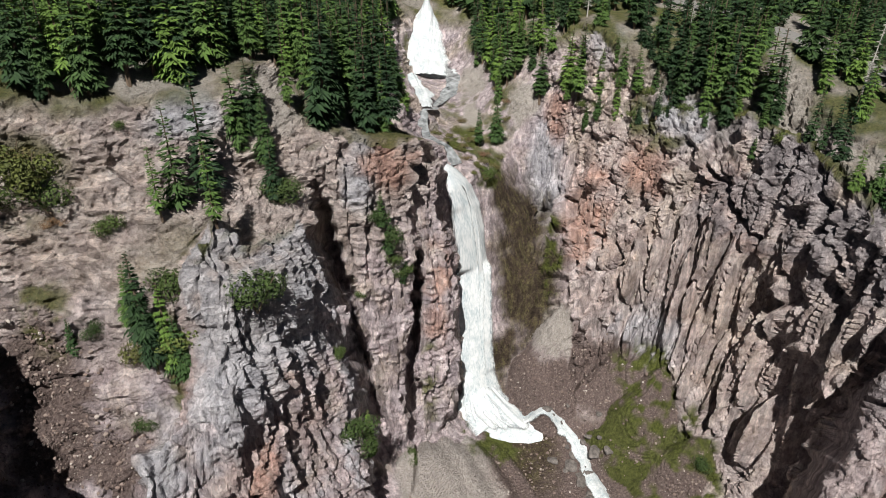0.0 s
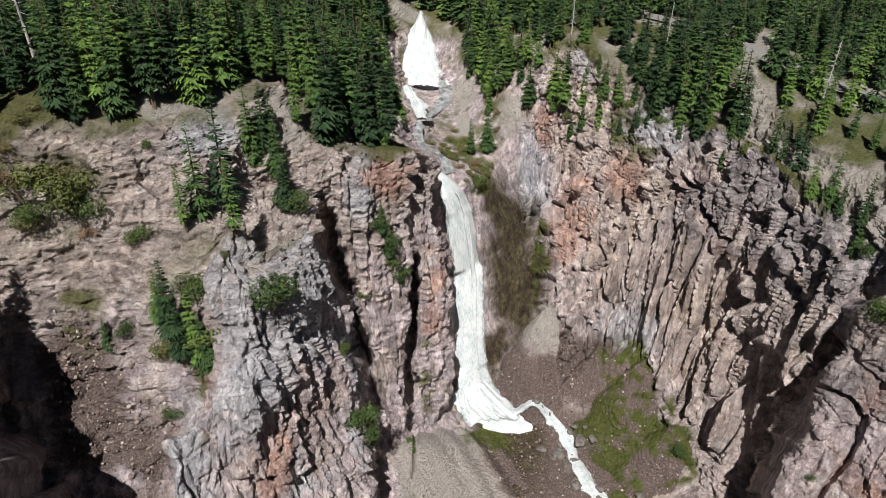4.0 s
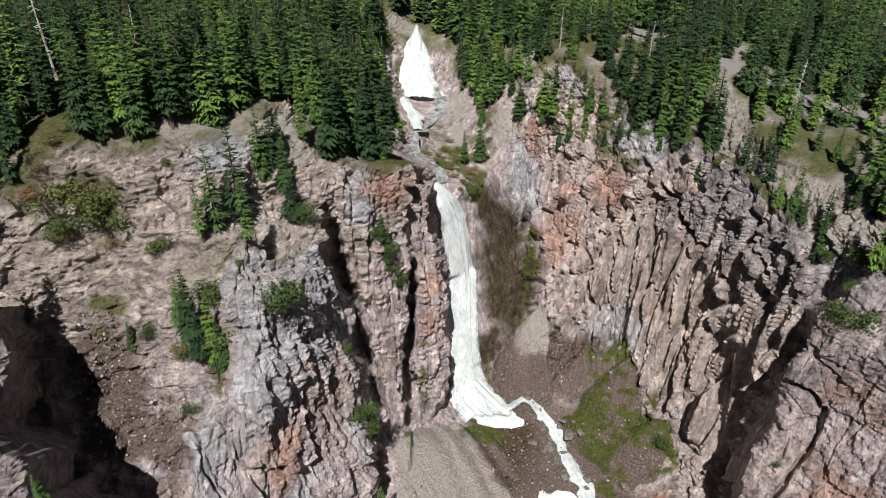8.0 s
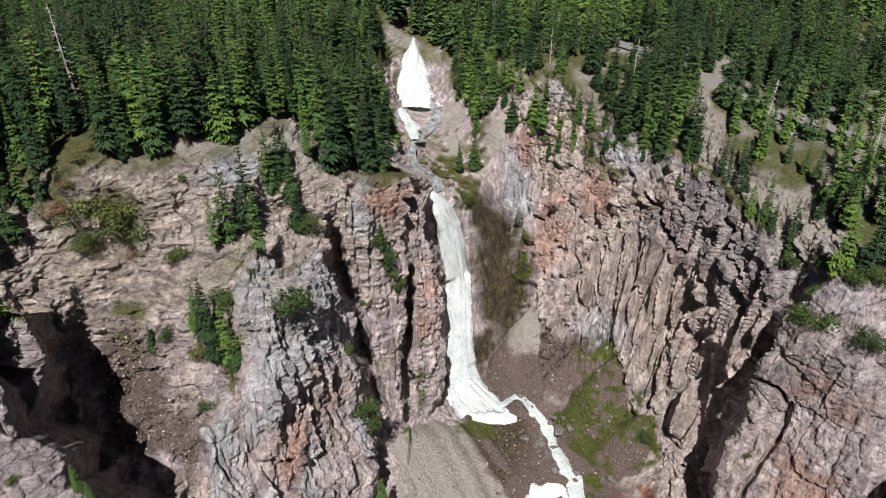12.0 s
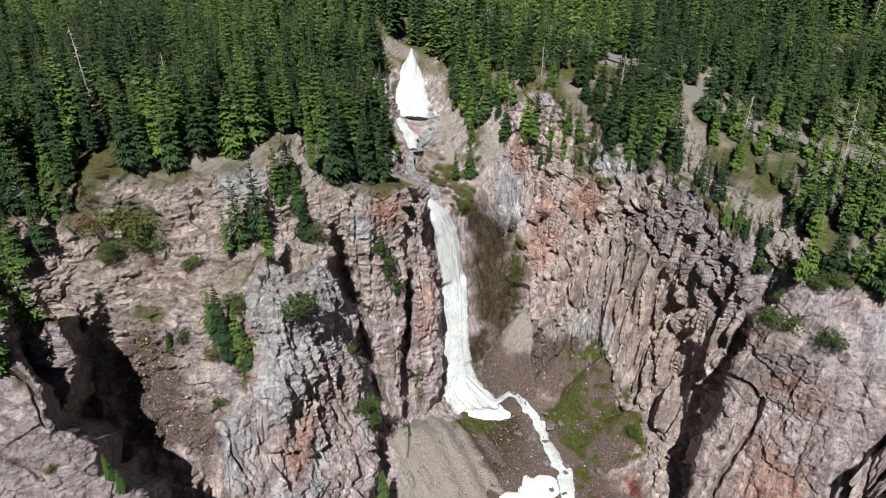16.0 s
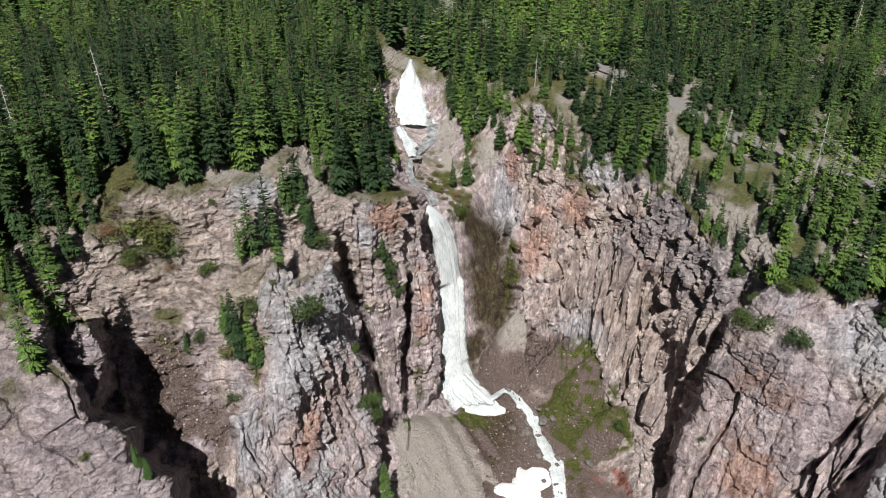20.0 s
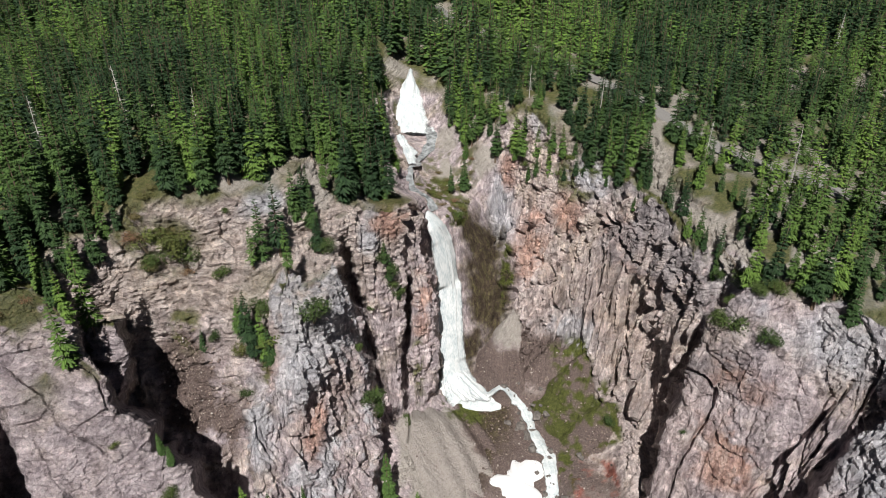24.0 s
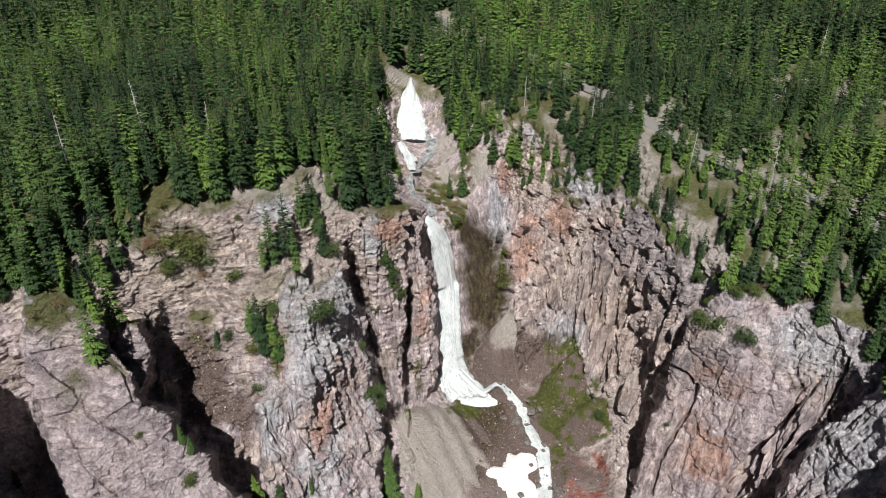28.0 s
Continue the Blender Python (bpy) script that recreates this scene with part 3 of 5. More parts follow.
def mesh_ob(name, verts, faces, mat, parent=None, label="", smooth=False, attrs=None):
    me = bpy.data.meshes.new(name)
    verts = np.asarray(verts, np.float32)
    faces = np.asarray(faces, np.int32)
    k = faces.shape[1]
    me.vertices.add(len(verts))
    me.vertices.foreach_set("co", verts.ravel())
    me.loops.add(faces.size)
    me.loops.foreach_set("vertex_index", faces.ravel())
    me.polygons.add(len(faces))
    me.polygons.foreach_set("loop_start", np.arange(0, faces.size, k, dtype=np.int32))
    me.update(calc_edges=True)
    me.polygons.foreach_set("use_smooth", np.full(len(faces), smooth))
    for key, value in (attrs or {}).items():
        at = me.attributes.new(key, "FLOAT", "POINT")
        at.data.foreach_set("value", np.asarray(value, np.float32))
    me.materials.append(mat)
    ob = new(name, me)
    if parent:
        ob.parent = parent
    if label:
        ob["label"] = label
    return ob


def part(name, bm, material, parent, label=""):
    me = bpy.data.meshes.new(name)
    bm.to_mesh(me)
    bm.free()
    me.materials.append(material)
    ob = new(name, me)
    ob.parent = parent
    if label:
        ob["label"] = label
    return ob


def blob(P, c, r, edge=0.5, wob=0.25, seed=3):
    """How far points lie inside a ragged ball round c."""
    q = np.linalg.norm((P - np.array(c)) / np.array(r), axis=-1)
    q = q + wob * fbm(P[..., 0] / 6, P[..., 1] / 6, P[..., 2] / 6, 3, seed)
    return 1 - step(1 - edge, 1 + edge * 0.4, q)


# ---- land ----
ROAD = [(0, 290), (7, 257), (16, 224), (28, 205), (43, 177), (55, 154), (67, 124), (79, 100), (88, 71), (97, 46), (109, 26), (125, 9), (138, -13), (150, -40)]
TRAIL = [(108, 88), (99, 66), (86, 46), (82, 28), (83, 14), (88, 4), (93, -8)]
RIM_PATH = [(93, -6), (91, -19), (93, -28), (97, -36), (108, -34), (118, -36)]


# coloured and overgrown patches: place, half width and half height
ZONES = {
    "grey": [(-28, -52, 66, 7.4, 20.8), (-21, -32, 62, 5.7, 16.5), (-41, -20, 98, 6.1, 4.4), (46, 65, 95, 7.2, 8.3), (67, 43, 80, 16.1, 10.6), (33, 69, 52, 7.7, 19.1), (60, 23, 23, 16.6, 9.6), (110, -53, 74, 10.6, 9.1), (108, -83, 68, 14.6, 14.9), (-39, -59, 51, 4.8, 11.8), (-84, -68, 101, 9.4, 2.5), (-13, -9, 82, 4.1, 8.5)],
    "rust": [(2, 7, 49, 4.6, 19.4), (-8, 0, 83, 7.6, 6.6), (-19, -37, 47, 6.6, 12.7), (-27, -51, 45, 5.3, 10.2), (58, 38, 67, 12.6, 9.2), (44, 49, 44, 8.6, 19.7), (89, -46, 60, 9, 5.8), (73, 6, 60, 6.3, 4.8), (35, 67, 72, 3.9, 8.5), (67, 14, 72, 8.4, 9.7), (89, -51, 33, 9.6, 13.3), (-36, -46, 65, 3.4, 11.8)],
    "sand": [(-29, -8, 98, 5.5, 7.3), (-1, -16, 2, 6.6, 12.7), (8, -28, -6, 12, 12.6), (25, 74, 74, 5, 6), (83, 27, 92, 4.3, 13.7), (96, -27, 85, 4, 3), (36, 36, 19, 5.4, 5.6), (-50, -16, 104, 12.5, 2.5), (9, 83, 65, 3.1, 7.5), (-16, 148, 92, 9, 12), (8, 104, 74, 6, 8), (107, 84, 97, 5.8, 7.6), (93, -9, 84, 3.1, 5.6), (108, -36, 88, 5.4, 2.9), (137, 28, 95, 9.3, 5.4), (-3, -21, 1, 4.4, 7.6)],
    "scree": [(56, 16, 6, 15, 14), (37, 30, 8, 9, 12), (-58, -49, 59, 8.9, 16.3), (-50, -57, 49, 7.9, 9.1), (45, 23, 6, 14.7, 16.8), (27, -3, -10, 12.9, 14.9), (57, 7, -2, 9.6, 12.4), (31, 19, -6, 9.9, 5.7), (51, -1, -8, 7.1, 8.2), (20, 8, -9, 9.7, 11.1)],
    "grass": [(8, 66, 63, 11, 6), (15, 56, 60, 7, 6), (22, 84, 72, 10, 8), (14, 74, 64, 8, 6), (6, 92, 68, 9, 8), (-14, 122, 78, 8, 9), (10, 128, 82, 8, 10), (14, 60, 66, 8, 6), (-58, -43, 73, 6.1, 5.6), (-64, -35, 93, 8.7, 9), (-80, -71, 97, 9.2, 5.3), (4, 67, 62, 9.5, 10.3), (18, 9, -8, 9.7, 7.8), (61, -5, -5, 7, 7), (108, -40, 86, 8.9, 2.9), (-72, -32, 100, 4.4, 10.1), (57, 43, 78, 13.7, 7.9), (-38, -48, 63, 1.7, 11.8), (-0, 4, 19, 2.7, 15.4)],
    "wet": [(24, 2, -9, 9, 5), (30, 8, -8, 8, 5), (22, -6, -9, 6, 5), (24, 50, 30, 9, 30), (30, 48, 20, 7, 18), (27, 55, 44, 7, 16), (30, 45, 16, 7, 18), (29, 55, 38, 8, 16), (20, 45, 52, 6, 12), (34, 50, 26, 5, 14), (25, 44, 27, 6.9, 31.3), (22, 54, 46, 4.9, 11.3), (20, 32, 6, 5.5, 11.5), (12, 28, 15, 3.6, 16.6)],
    "moss": [(17, 9, -8, 8, 6), (13, 12, -6, 5, 5), (59, 16, 12, 10, 11.5), (70, -2, 3, 6.1, 10.7), (35, 48, 33, 2.7, 12.8), (16, 53, 58, 7.2, 3.9), (54, -20, -8, 3.2, 6.8), (7, 68, 62, 6.3, 7.2), (60, 10, 6, 7.1, 5.5)],
    "red": [(66, -26, -6, 8, 5.7), (59, -33, -7, 6.6, 3.5), (62, -22, -6, 4, 4)],
}


def land_masks(P, N, steep):
    x, y, z = P[..., 0], P[..., 1], P[..., 2]
    nz = N[..., 2]
    patch = fbm(x / 9, y / 9, z / 9, 4, 61)
    fine = fbm(x / 2.2, y / 2.2, z / 2.2, 3, 63)
    m = {}
    for name, items in ZONES.items():
        out = np.zeros(x.shape)
        for i, (cx, cy, cz, rw, rh) in enumerate(items):
            box = (np.abs(x - cx) < rw * 2) & (np.abs(y - cy) < 30) & (np.abs(z - cz) < rh * 2 + 6)
            if box.any():
                hard = name in ("sand", "scree", "moss", "red")
                out[box] = np.maximum(out[box], blob(P[box], (cx, cy, cz), (rw, 20 if name == "wet" else 13, rh), 0.35 if hard else 0.6, 0.35, 70 + i))
        m[name] = out
    flat = np.maximum(step(0.68, 0.88, nz), step(0.42, 0.66, nz) * step(40, 70, y + 0.5 * np.maximum(x, 0)) * step(80, 88, z))
    top = step(74, 84, z) * flat
    m["grey"] = np.maximum(m["grey"] * 0.85, 0.55 * step(52, 66, x) * step(66, 78, z) * step(-0.6, 0.4, patch))
    m["rust"] = np.maximum(m["rust"] * 0.85, 0.12 * step(34, 44, x) * (1 - step(80, 90, x)) * step(10, 20, z)) * step(-0.7, 0.1, patch + 0.4 * fine)
    # darker rock in blotches, high on the east side
    m["dark_rock"] = 0.85 * step(56, 66, x) * step(50, 64, z + 5 * patch) * (1 - step(86, 92, x + 4 * fine)) * step(-0.7, 0.3, patch + 0.5 * fine)
    m["moss"] *= step(-0.7, 0.1, patch + fine)
    m["red"] *= step(-0.6, 0.5, patch + 0.7 * fine)
    m["grass"] = np.maximum(m["grass"] * step(-0.8, 0.2, patch + fine) * 0.9, top * (0.55 + 0.4 * step(-0.5, 0.3, patch)))
    m["sand"] = np.maximum(m["sand"], np.clip(top * step(0.35, 0.75, -patch) * 0.45, 0, 1))
    ridge = (1 - step(-46, -38, x)) * (1 - step(-66, -60, y))
    m["bedded"] = np.maximum(ridge * 0.5, (1 - step(-4, 6, x)) * step(58, 76, z + 8 * patch) * (1 - step(30, 40, y)))
    m["tan"] = np.maximum(0.6 * m["bedded"] * (1 - ridge), 0.45 * step(34, 44, x) * (1 - step(84, 92, x)))
    names = list(MASSES)
    face = np.isin(OWN, [names.index(n) + 1 for n in ("east_slab", "east_blocks", "west_ridge")]) * 1.0 if OWN.shape == x.shape else np.zeros(x.shape)
    slate = (OWN == names.index("grey_buttress") + 1) if OWN.shape == x.shape else np.zeros(x.shape, bool)
    m["grey"] = np.maximum(m["grey"], 0.75 * slate * step(-0.5, 0.2, patch + 0.3 * fine))
    m["rust"] = np.where(slate, m["rust"] * 0.6, m["rust"])
    m["lilac"] = face * (0.35 + 0.4 * step(-0.5, 0.5, patch))
    # heaps: a pale tip and brown stones, mossy mounds, a gravel bank
    heap = (OWN < 0) if OWN.shape == x.shape else np.zeros(x.shape, bool)
    for name in ("wet", "grass"):
        m[name] = np.where(heap, 0, m[name])
    for i, (top_, slope) in enumerate(HEAPS):
        rr = np.hypot(x - top_[0], y - top_[1])
        mine = heap & (np.abs(top_[2] - slope * rr - z) < 3)
        if i == 0:
            m["scree"] = np.where(mine, step(6.5, 9.5, rr + fine), m["scree"])
            m["sand"] = np.where(mine, 1 - step(6.5, 9.5, rr + fine), m["sand"])
        elif i == 2:
            m["sand"] = np.where(mine, 0.9, m["sand"])
        else:
            m["moss"] = np.where(mine, np.maximum(m["moss"], 0.95 * step(-0.75, -0.15, patch + 0.35 * fine)), m["moss"])
            m["scree"] = np.where(mine, 1.0, m["scree"])
    # the stony bed of the gorge, and paths worn into the rim
    m["scree"] = np.maximum(m["scree"], (1 - step(-4, 1, z)) * step(-60, -20, y) * step(14, 20, x) * (1 - m["sand"]) * (1 - 0.9 * step(50, 55, x + 0.6 * y + 2 * fine) * (1 - step(-6, 2, y))))
    worn = (1 - step(1.6, 3.2, near_line(x, y, TRAIL) + 0.6 * fine)) * step(75, 82, z)
    worn = np.maximum(worn, (1 - step(1.0, 2.4, near_line(x, y, RIM_PATH) + 0.6 * fine)) * step(75, 80, z))
    verge = (1 - step(5, 10, near_line(x, y, ROAD) + 2 * patch)) * step(85, 92, z)
    m["sand"] = np.maximum.reduce([m["sand"], worn, verge * 0.8])
    m["grass"] = m["grass"] * (1 - 0.85 * m["sand"])
    return m


def build_land():
    P, N = LANDP, LANDN
    nu, nw = P.shape[:2]
    masks = land_masks(P, N, STEEP)
    idx = np.arange(nu * nw).reshape(nu, nw)
    quads = np.stack([idx[:-1, :-1], idx[1:, :-1], idx[1:, 1:], idx[:-1, 1:]], -1).reshape(-1, 4)
    mid = P.reshape(-1, 3)[quads].mean(1)
    x, y, z = mid.T
    st = STEEP.ravel()[quads].mean(1)
    core = (np.abs(x - 12) < 130) & (y < 110) & (y > -150)
    cliff = core & (z > -3) & ((st > 0.15) | (z < 74))
    kind = np.where(cliff & (x < 14), 1, np.where(cliff, 2, 0))
    kind = np.where(core & (z < 25) & ~cliff, 3, kind)
    names = ("ground", "cliff_west", "cliff_east", "gorge_floor")
    labels = ("forest floor of dry grass and soil on the plateau", "pinkish grey layered lava cliff with buttresses and clefts",
              "tall fluted cliff of pinkish lava columns", "stony dark floor of the gorge")
    flat = P.reshape(-1, 3)
    for k, name in enumerate(names):
        f = quads[kind == k]
        if k == 0:
            # the floor of the wood needs no fine mesh
            grid = (kind == 0).reshape(nu - 1, nw - 1)
            bu, bw = (nu - 1) // 2, (nw - 1) // 2
            whole = grid[:bu * 2, :bw * 2].reshape(bu, 2, bw, 2).all((1, 3))
            fine_ = grid.copy()
            fine_[:bu * 2, :bw * 2] &= ~np.repeat(np.repeat(whole, 2, 0), 2, 1)
            a, b = np.nonzero(whole)
            broad = np.stack([idx[2 * a, 2 * b], idx[2 * a + 2, 2 * b], idx[2 * a + 2, 2 * b + 2], idx[2 * a, 2 * b + 2]], -1)
            f = np.concatenate([quads[fine_.ravel()], broad])
        used, inv = np.unique(f, return_inverse=True)
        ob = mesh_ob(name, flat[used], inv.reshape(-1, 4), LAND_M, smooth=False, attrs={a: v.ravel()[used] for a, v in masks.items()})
        tagged(ob, labels[k], "cliff" if k in (1, 2) else "ground", kind="structure")


build_land()

# ground height over a plan of one metre
HX, HY = (-460, 460), (-150, 520)
HEIGHT = np.full((HX[1] - HX[0], HY[1] - HY[0]), -999.0)
_p = LANDP.reshape(-1, 3)
_i, _j = np.round(_p[:, 0] - HX[0]).astype(int), np.round(_p[:, 1] - HY[0]).astype(int)
_ok = (_i >= 0) & (_j >= 0) & (_i < HEIGHT.shape[0]) & (_j < HEIGHT.shape[1])
np.maximum.at(HEIGHT, (_i[_ok], _j[_ok]), _p[_ok, 2])
for _s in range(60):
    _m = HEIGHT < -900
    if not _m.any():
        break
    _g = np.maximum.reduce([np.roll(HEIGHT, 1, 0), np.roll(HEIGHT, -1, 0), np.roll(HEIGHT, 1, 1), np.roll(HEIGHT, -1, 1)])
    HEIGHT[_m] = _g[_m]


def ground(x, y):
    i = np.clip(np.round(np.asarray(x) - HX[0]).astype(int), 0, HEIGHT.shape[0] - 1)
    j = np.clip(np.round(np.asarray(y) - HY[0]).astype(int), 0, HEIGHT.shape[1] - 1)
    return HEIGHT[i, j]


# ---- conifers ----
def conifer(tiers, each, radius, rng, bare=0.08, twigs=0):
    """A crown one metre tall: whorls of boughs, upswept near the tip and drooping below, each with its side twigs."""
    V, F = [], []
    sides = [rng.uniform(0.72, 1.15) for _ in range(8)]

    def leaf(a, b, c, d):
        i = len(V)
        V.extend((a, b, c, d))
        F.extend(((i, i + 1, i + 2), (i, i + 2, i + 3)))
    for l in range(tiers):
        f = (l + rng.uniform(0.2, 0.8)) / tiers
        h0 = bare + (0.985 - bare) * f
        n = max(3, round(each * (1.1 - 0.5 * f)))
        size = rng.uniform(0.75, 1.15)
        for b in range(n):
            a = 6.283 * (b + rng.uniform(-0.35, 0.35)) / n + l * 2.4
            h = h0 + rng.uniform(-0.45, 0.45) / tiers
            r = radius * (1 - h) ** 0.8 * min(1, 0.65 + (h - bare) * 3) * size * sides[int(a / 0.7854) % 8] * rng.uniform(0.7, 1.15) + 0.012
            ca, sa = math.cos(a), math.sin(a)
            fall = (0.62 - 0.75 * h) * rng.uniform(0.6, 1.4)
            w = (0.30 if twigs == 0 else 0.15) * r * rng.uniform(0.8, 1.3) + 0.004

            def at(q, s, dz=0.0):
                return (ca * q * r - sa * s, sa * q * r + ca * s, h - fall * r * q * q + 0.10 * r * q + dz)
            leaf(at(0.05, 0, 0.02 * r), at(0.6, w, -0.16 * r), at(1.0, 0), at(0.6, -w, -0.16 * r))
            for k in range(twigs):
                q, sd = 0.35 + 0.5 * (k + rng.uniform(0, 0.6)) / max(1, twigs), 1 if k % 2 else -1
                ln = r * (0.52 - 0.28 * q) * rng.uniform(0.8, 1.3) + 0.006
                leaf(at(q - 0.08, 0), at(q + 0.02, sd * ln * 0.55, -0.03 * r), at(q + 0.20, sd * ln, -rng.uniform(0.04, 0.26) * r), at(q + 0.16, sd * ln * 0.4, -0.05 * r))
    return np.array(V, np.float32), np.array(F, np.int32)


def trunk_mesh(bare_top=1.0, sides=6, r=0.014):
    V, F = [], []
    hs = (0.0, 0.25, 0.6, bare_top)
    for h in hs:
        for s in range(sides):
            a = 6.283 * s / sides
            k = r * (1.25 - h) * (1.3 if h == 0 else 1)
            V.append((math.cos(a) * k, math.sin(a) * k, h - (0.03 if h == 0 else 0)))
    for l in range(len(hs) - 1):
        for s in range(sides):
            a, b = l * sides + s, l * sides + (s + 1) % sides
            F.append((a, b, b + sides, a + sides))
    return np.array(V), np.array(F)


rng = random.Random(5)
FAR_CROWNS = [conifer(16, 6, 0.15 + 0.02 * (k % 4), rng, 0.08) for k in range(8)]
MID_CROWNS = [conifer(19, 7, 0.14 + 0.02 * (k % 4), rng, 0.07 + 0.04 * (k % 3), 2) for k in range(8)]


def forest(name, spots_, crowns, label):
    V, F, T, off = [], [], [], 0
    for x, y, z, h, tint, turn, k in spots_:
        v, f = crowns[k]
        c, s = math.cos(turn) * h, math.sin(turn) * h
        w = np.empty_like(v)
        w[:, 0] = v[:, 0] * c - v[:, 1] * s + x
        w[:, 1] = v[:, 0] * s + v[:, 1] * c + y
        w[:, 2] = v[:, 2] * h + z
        V.append(w), F.append(f + off), T.append(np.full(len(v), tint, np.float32))
        off += len(v)
    ob = mesh_ob(name, np.concatenate(V), np.concatenate(F), NEEDLE_FAR, attrs={"tint": np.concatenate(T)})
    return tagged(ob, label, "forest", kind="stuff")


def forest_spots():
    r = np.random.RandomState(11)
    gx, gy = np.meshgrid(np.arange(-420, 420, 5.3), np.arange(-95, 440, 5.3), indexing="ij")
    x, y = (gx + r.uniform(-2.5, 2.5, gx.shape)).ravel(), (gy + r.uniform(-2.5, 2.5, gy.shape)).ravel()
    ok = np.abs(x - 10) < 130 + 0.64 * (y + 70)
    z = ground(x, y)
    slope = np.hypot(ground(x + 3, y) - ground(x - 3, y), ground(x, y + 3) - ground(x, y - 3)) / 6
    inner = (x > -42) & (x < 48) & (y > 45) & (y < 170)
    ok &= (z > np.where(inner, 70, np.where(x < 0, 84, 76))) & (slope < np.where(inner | (x > 40), 1.7, 1.15))
    lo = np.minimum.reduce([ground(x + a, y + b) for a, b in ((5, 0), (-5, 0), (0, -5), (0, 5), (4, -6), (-4, -6))])
    ok &= lo > z - np.where(inner, 14, np.where(x > 40, 11, 8))
    ok &= near_line(x, y, ROAD) > np.where(y > 140, 6.5, 4.6)
    ok &= near_line(x, y, [(a - 3, b - 9) for a, b in ROAD[1:5]]) > 6
    ok &= near_line(x, y, TRAIL) > 2.8
    ok &= near_line(x, y, [(a, b - 6) for a, b in TRAIL[1:]]) > 2.8
    ok &= near_line(x, y, RIM_PATH) > 2.6
    ok &= near_line(x, y, [(6, 40), (2, 60), (0, 90), (-2, 128)]) > 11
    ok &= near_line(x, y, [(-10, 128), (-10, 152)]) > 10
    ok &= near_line(x, y, [(-12, 100), (-8, 70)]) > 6
    ok &= near_line(x, y, [(-20, 135), (-28, 165)]) > 5
    ok &= near_line(x, y, [(-24, 325), (-27, 352)]) > 6
    ok &= np.hypot((x + 28) / 50, (y - 398) / 45) > 1
    clump = fbm(x / 40, y / 40, x * 0, 3, 91)
    east = (x > 35) & (y < 150)
    ok &= ~(east & (r.uniform(size=x.shape) > 0.92 + 0.35 * clump))
    far = step(60, 190, y + 0.3 * np.abs(x))
    ok &= r.uniform(size=x.shape) > 0.26 * far
    h = (13 + 13 * r.uniform(size=x.shape) + 4 * clump) * np.where(east, 0.85, 1.0) * (1 + 0.30 * far)
    light = fbm(x / 55 + 3, y / 55, x * 0, 3, 95)
    tint = np.clip(0.34 + 0.55 * light + r.uniform(-0.55, 0.55, x.shape) + 0.12 * east, 0, 1)
    turn, kk = r.uniform(0, 6.28, x.shape), r.randint(0, 8, x.shape)
    return [t for t in zip(x[ok], y[ok], z[ok] - 0.3, h[ok], tint[ok], turn[ok], kk[ok])]



# ---- trees ----
SPOTS = forest_spots()
TALL = [(-44.5, -47.4, 71.4, 13), (-40, -49, 66.2, 13), (-36.5, -47.4, 63, 13), (-31.3, -14.3, 92.6, 15), (-28.6, -16.4, 88.6, 13), (-42.3, -48.3, 70.3, 18.8), (-38, -46.2, 65.7, 16.3), (-33.1, -15.1, 91.2, 17.1), (-29.9, -12.8, 95.4, 12.1), (-27, -19.6, 84.5, 12.4), (-61.8, -25.2, 101.5, 7.9), (-8, -39.8, -3.4, 26.5), (1.3, -38.5, -6.2, 9.5), (-40, -71.9, 33.4, 12.1), (-34.5, -71.2, 30.8, 10.2), (-9.4, -22.1, 21.2, 14.3), (12, 65.7, 61.5, 13.4), (16.9, 69.9, 61.9, 15.5), (91.2, -16.2, 78.6, 12.9), (89.4, -19.5, 73.9, 10.7), (-54.4, -45.6, 66.9, 7.4), (75.3, 33.5, 86.2, 19.8), (77.7, 20.9, 86, 21.4), (82.6, 11.4, 80.8, 14), (73.8, 40.6, 88.8, 17.7), (56.9, 43.5, 79.2, 11.5), (50.7, 56.8, 74.7, 13.4), (54.8, 52.2, 81.4, 15.7), (64.4, 46.3, 84, 18), (68.6, 45.6, 87, 19.2), (45.8, 62.2, 77.2, 16.3), (40.5, 62.8, 78, 19), (86, 3.5, 81.6, 15.9), (86.3, -11.1, 80.8, 13), (122.3, -63.6, 77.9, 15.6), (119.7, -63.2, 77.8, 11.6), (73.8, 16.7, 77.2, 7.1), (49.9, 61.7, 88.8, 9), (58.7, 58.7, 90, 10), (55.1, 48.7, 75.6, 7), (62.7, 50.3, 82.4, 9), (67.7, 33.3, 80.2, 7), (38, 65.3, 76, 9), (45.8, 57.9, 74, 8), (74.4, 31.5, 83.4, 9), (75.7, 19, 84.5, 9), (84.6, -8.3, 81.3, 10), (87.6, -14.2, 80.2, 9), (81.5, 3.3, 85.8, 10), (-87.6, -51.8, 90.8, 11.6), (-71, -70.7, 93.9, 13.6), (-73.8, -69.8, 96.3, 12), (-98.4, -48.4, 94.5, 11.9), (-8.3, -4.6, 63.2, 11), (-5.7, -0.4, 53.8, 13.7), (-50.6, -85, 68.4, 6.7), (-48.3, -86.1, 66.7, 5.8), (-28, -63.3, 26.3, 8.5), (-98.9, -81.1, 47.9, 7.1), (-8.8, -5.4, 69.9, 8.6)]
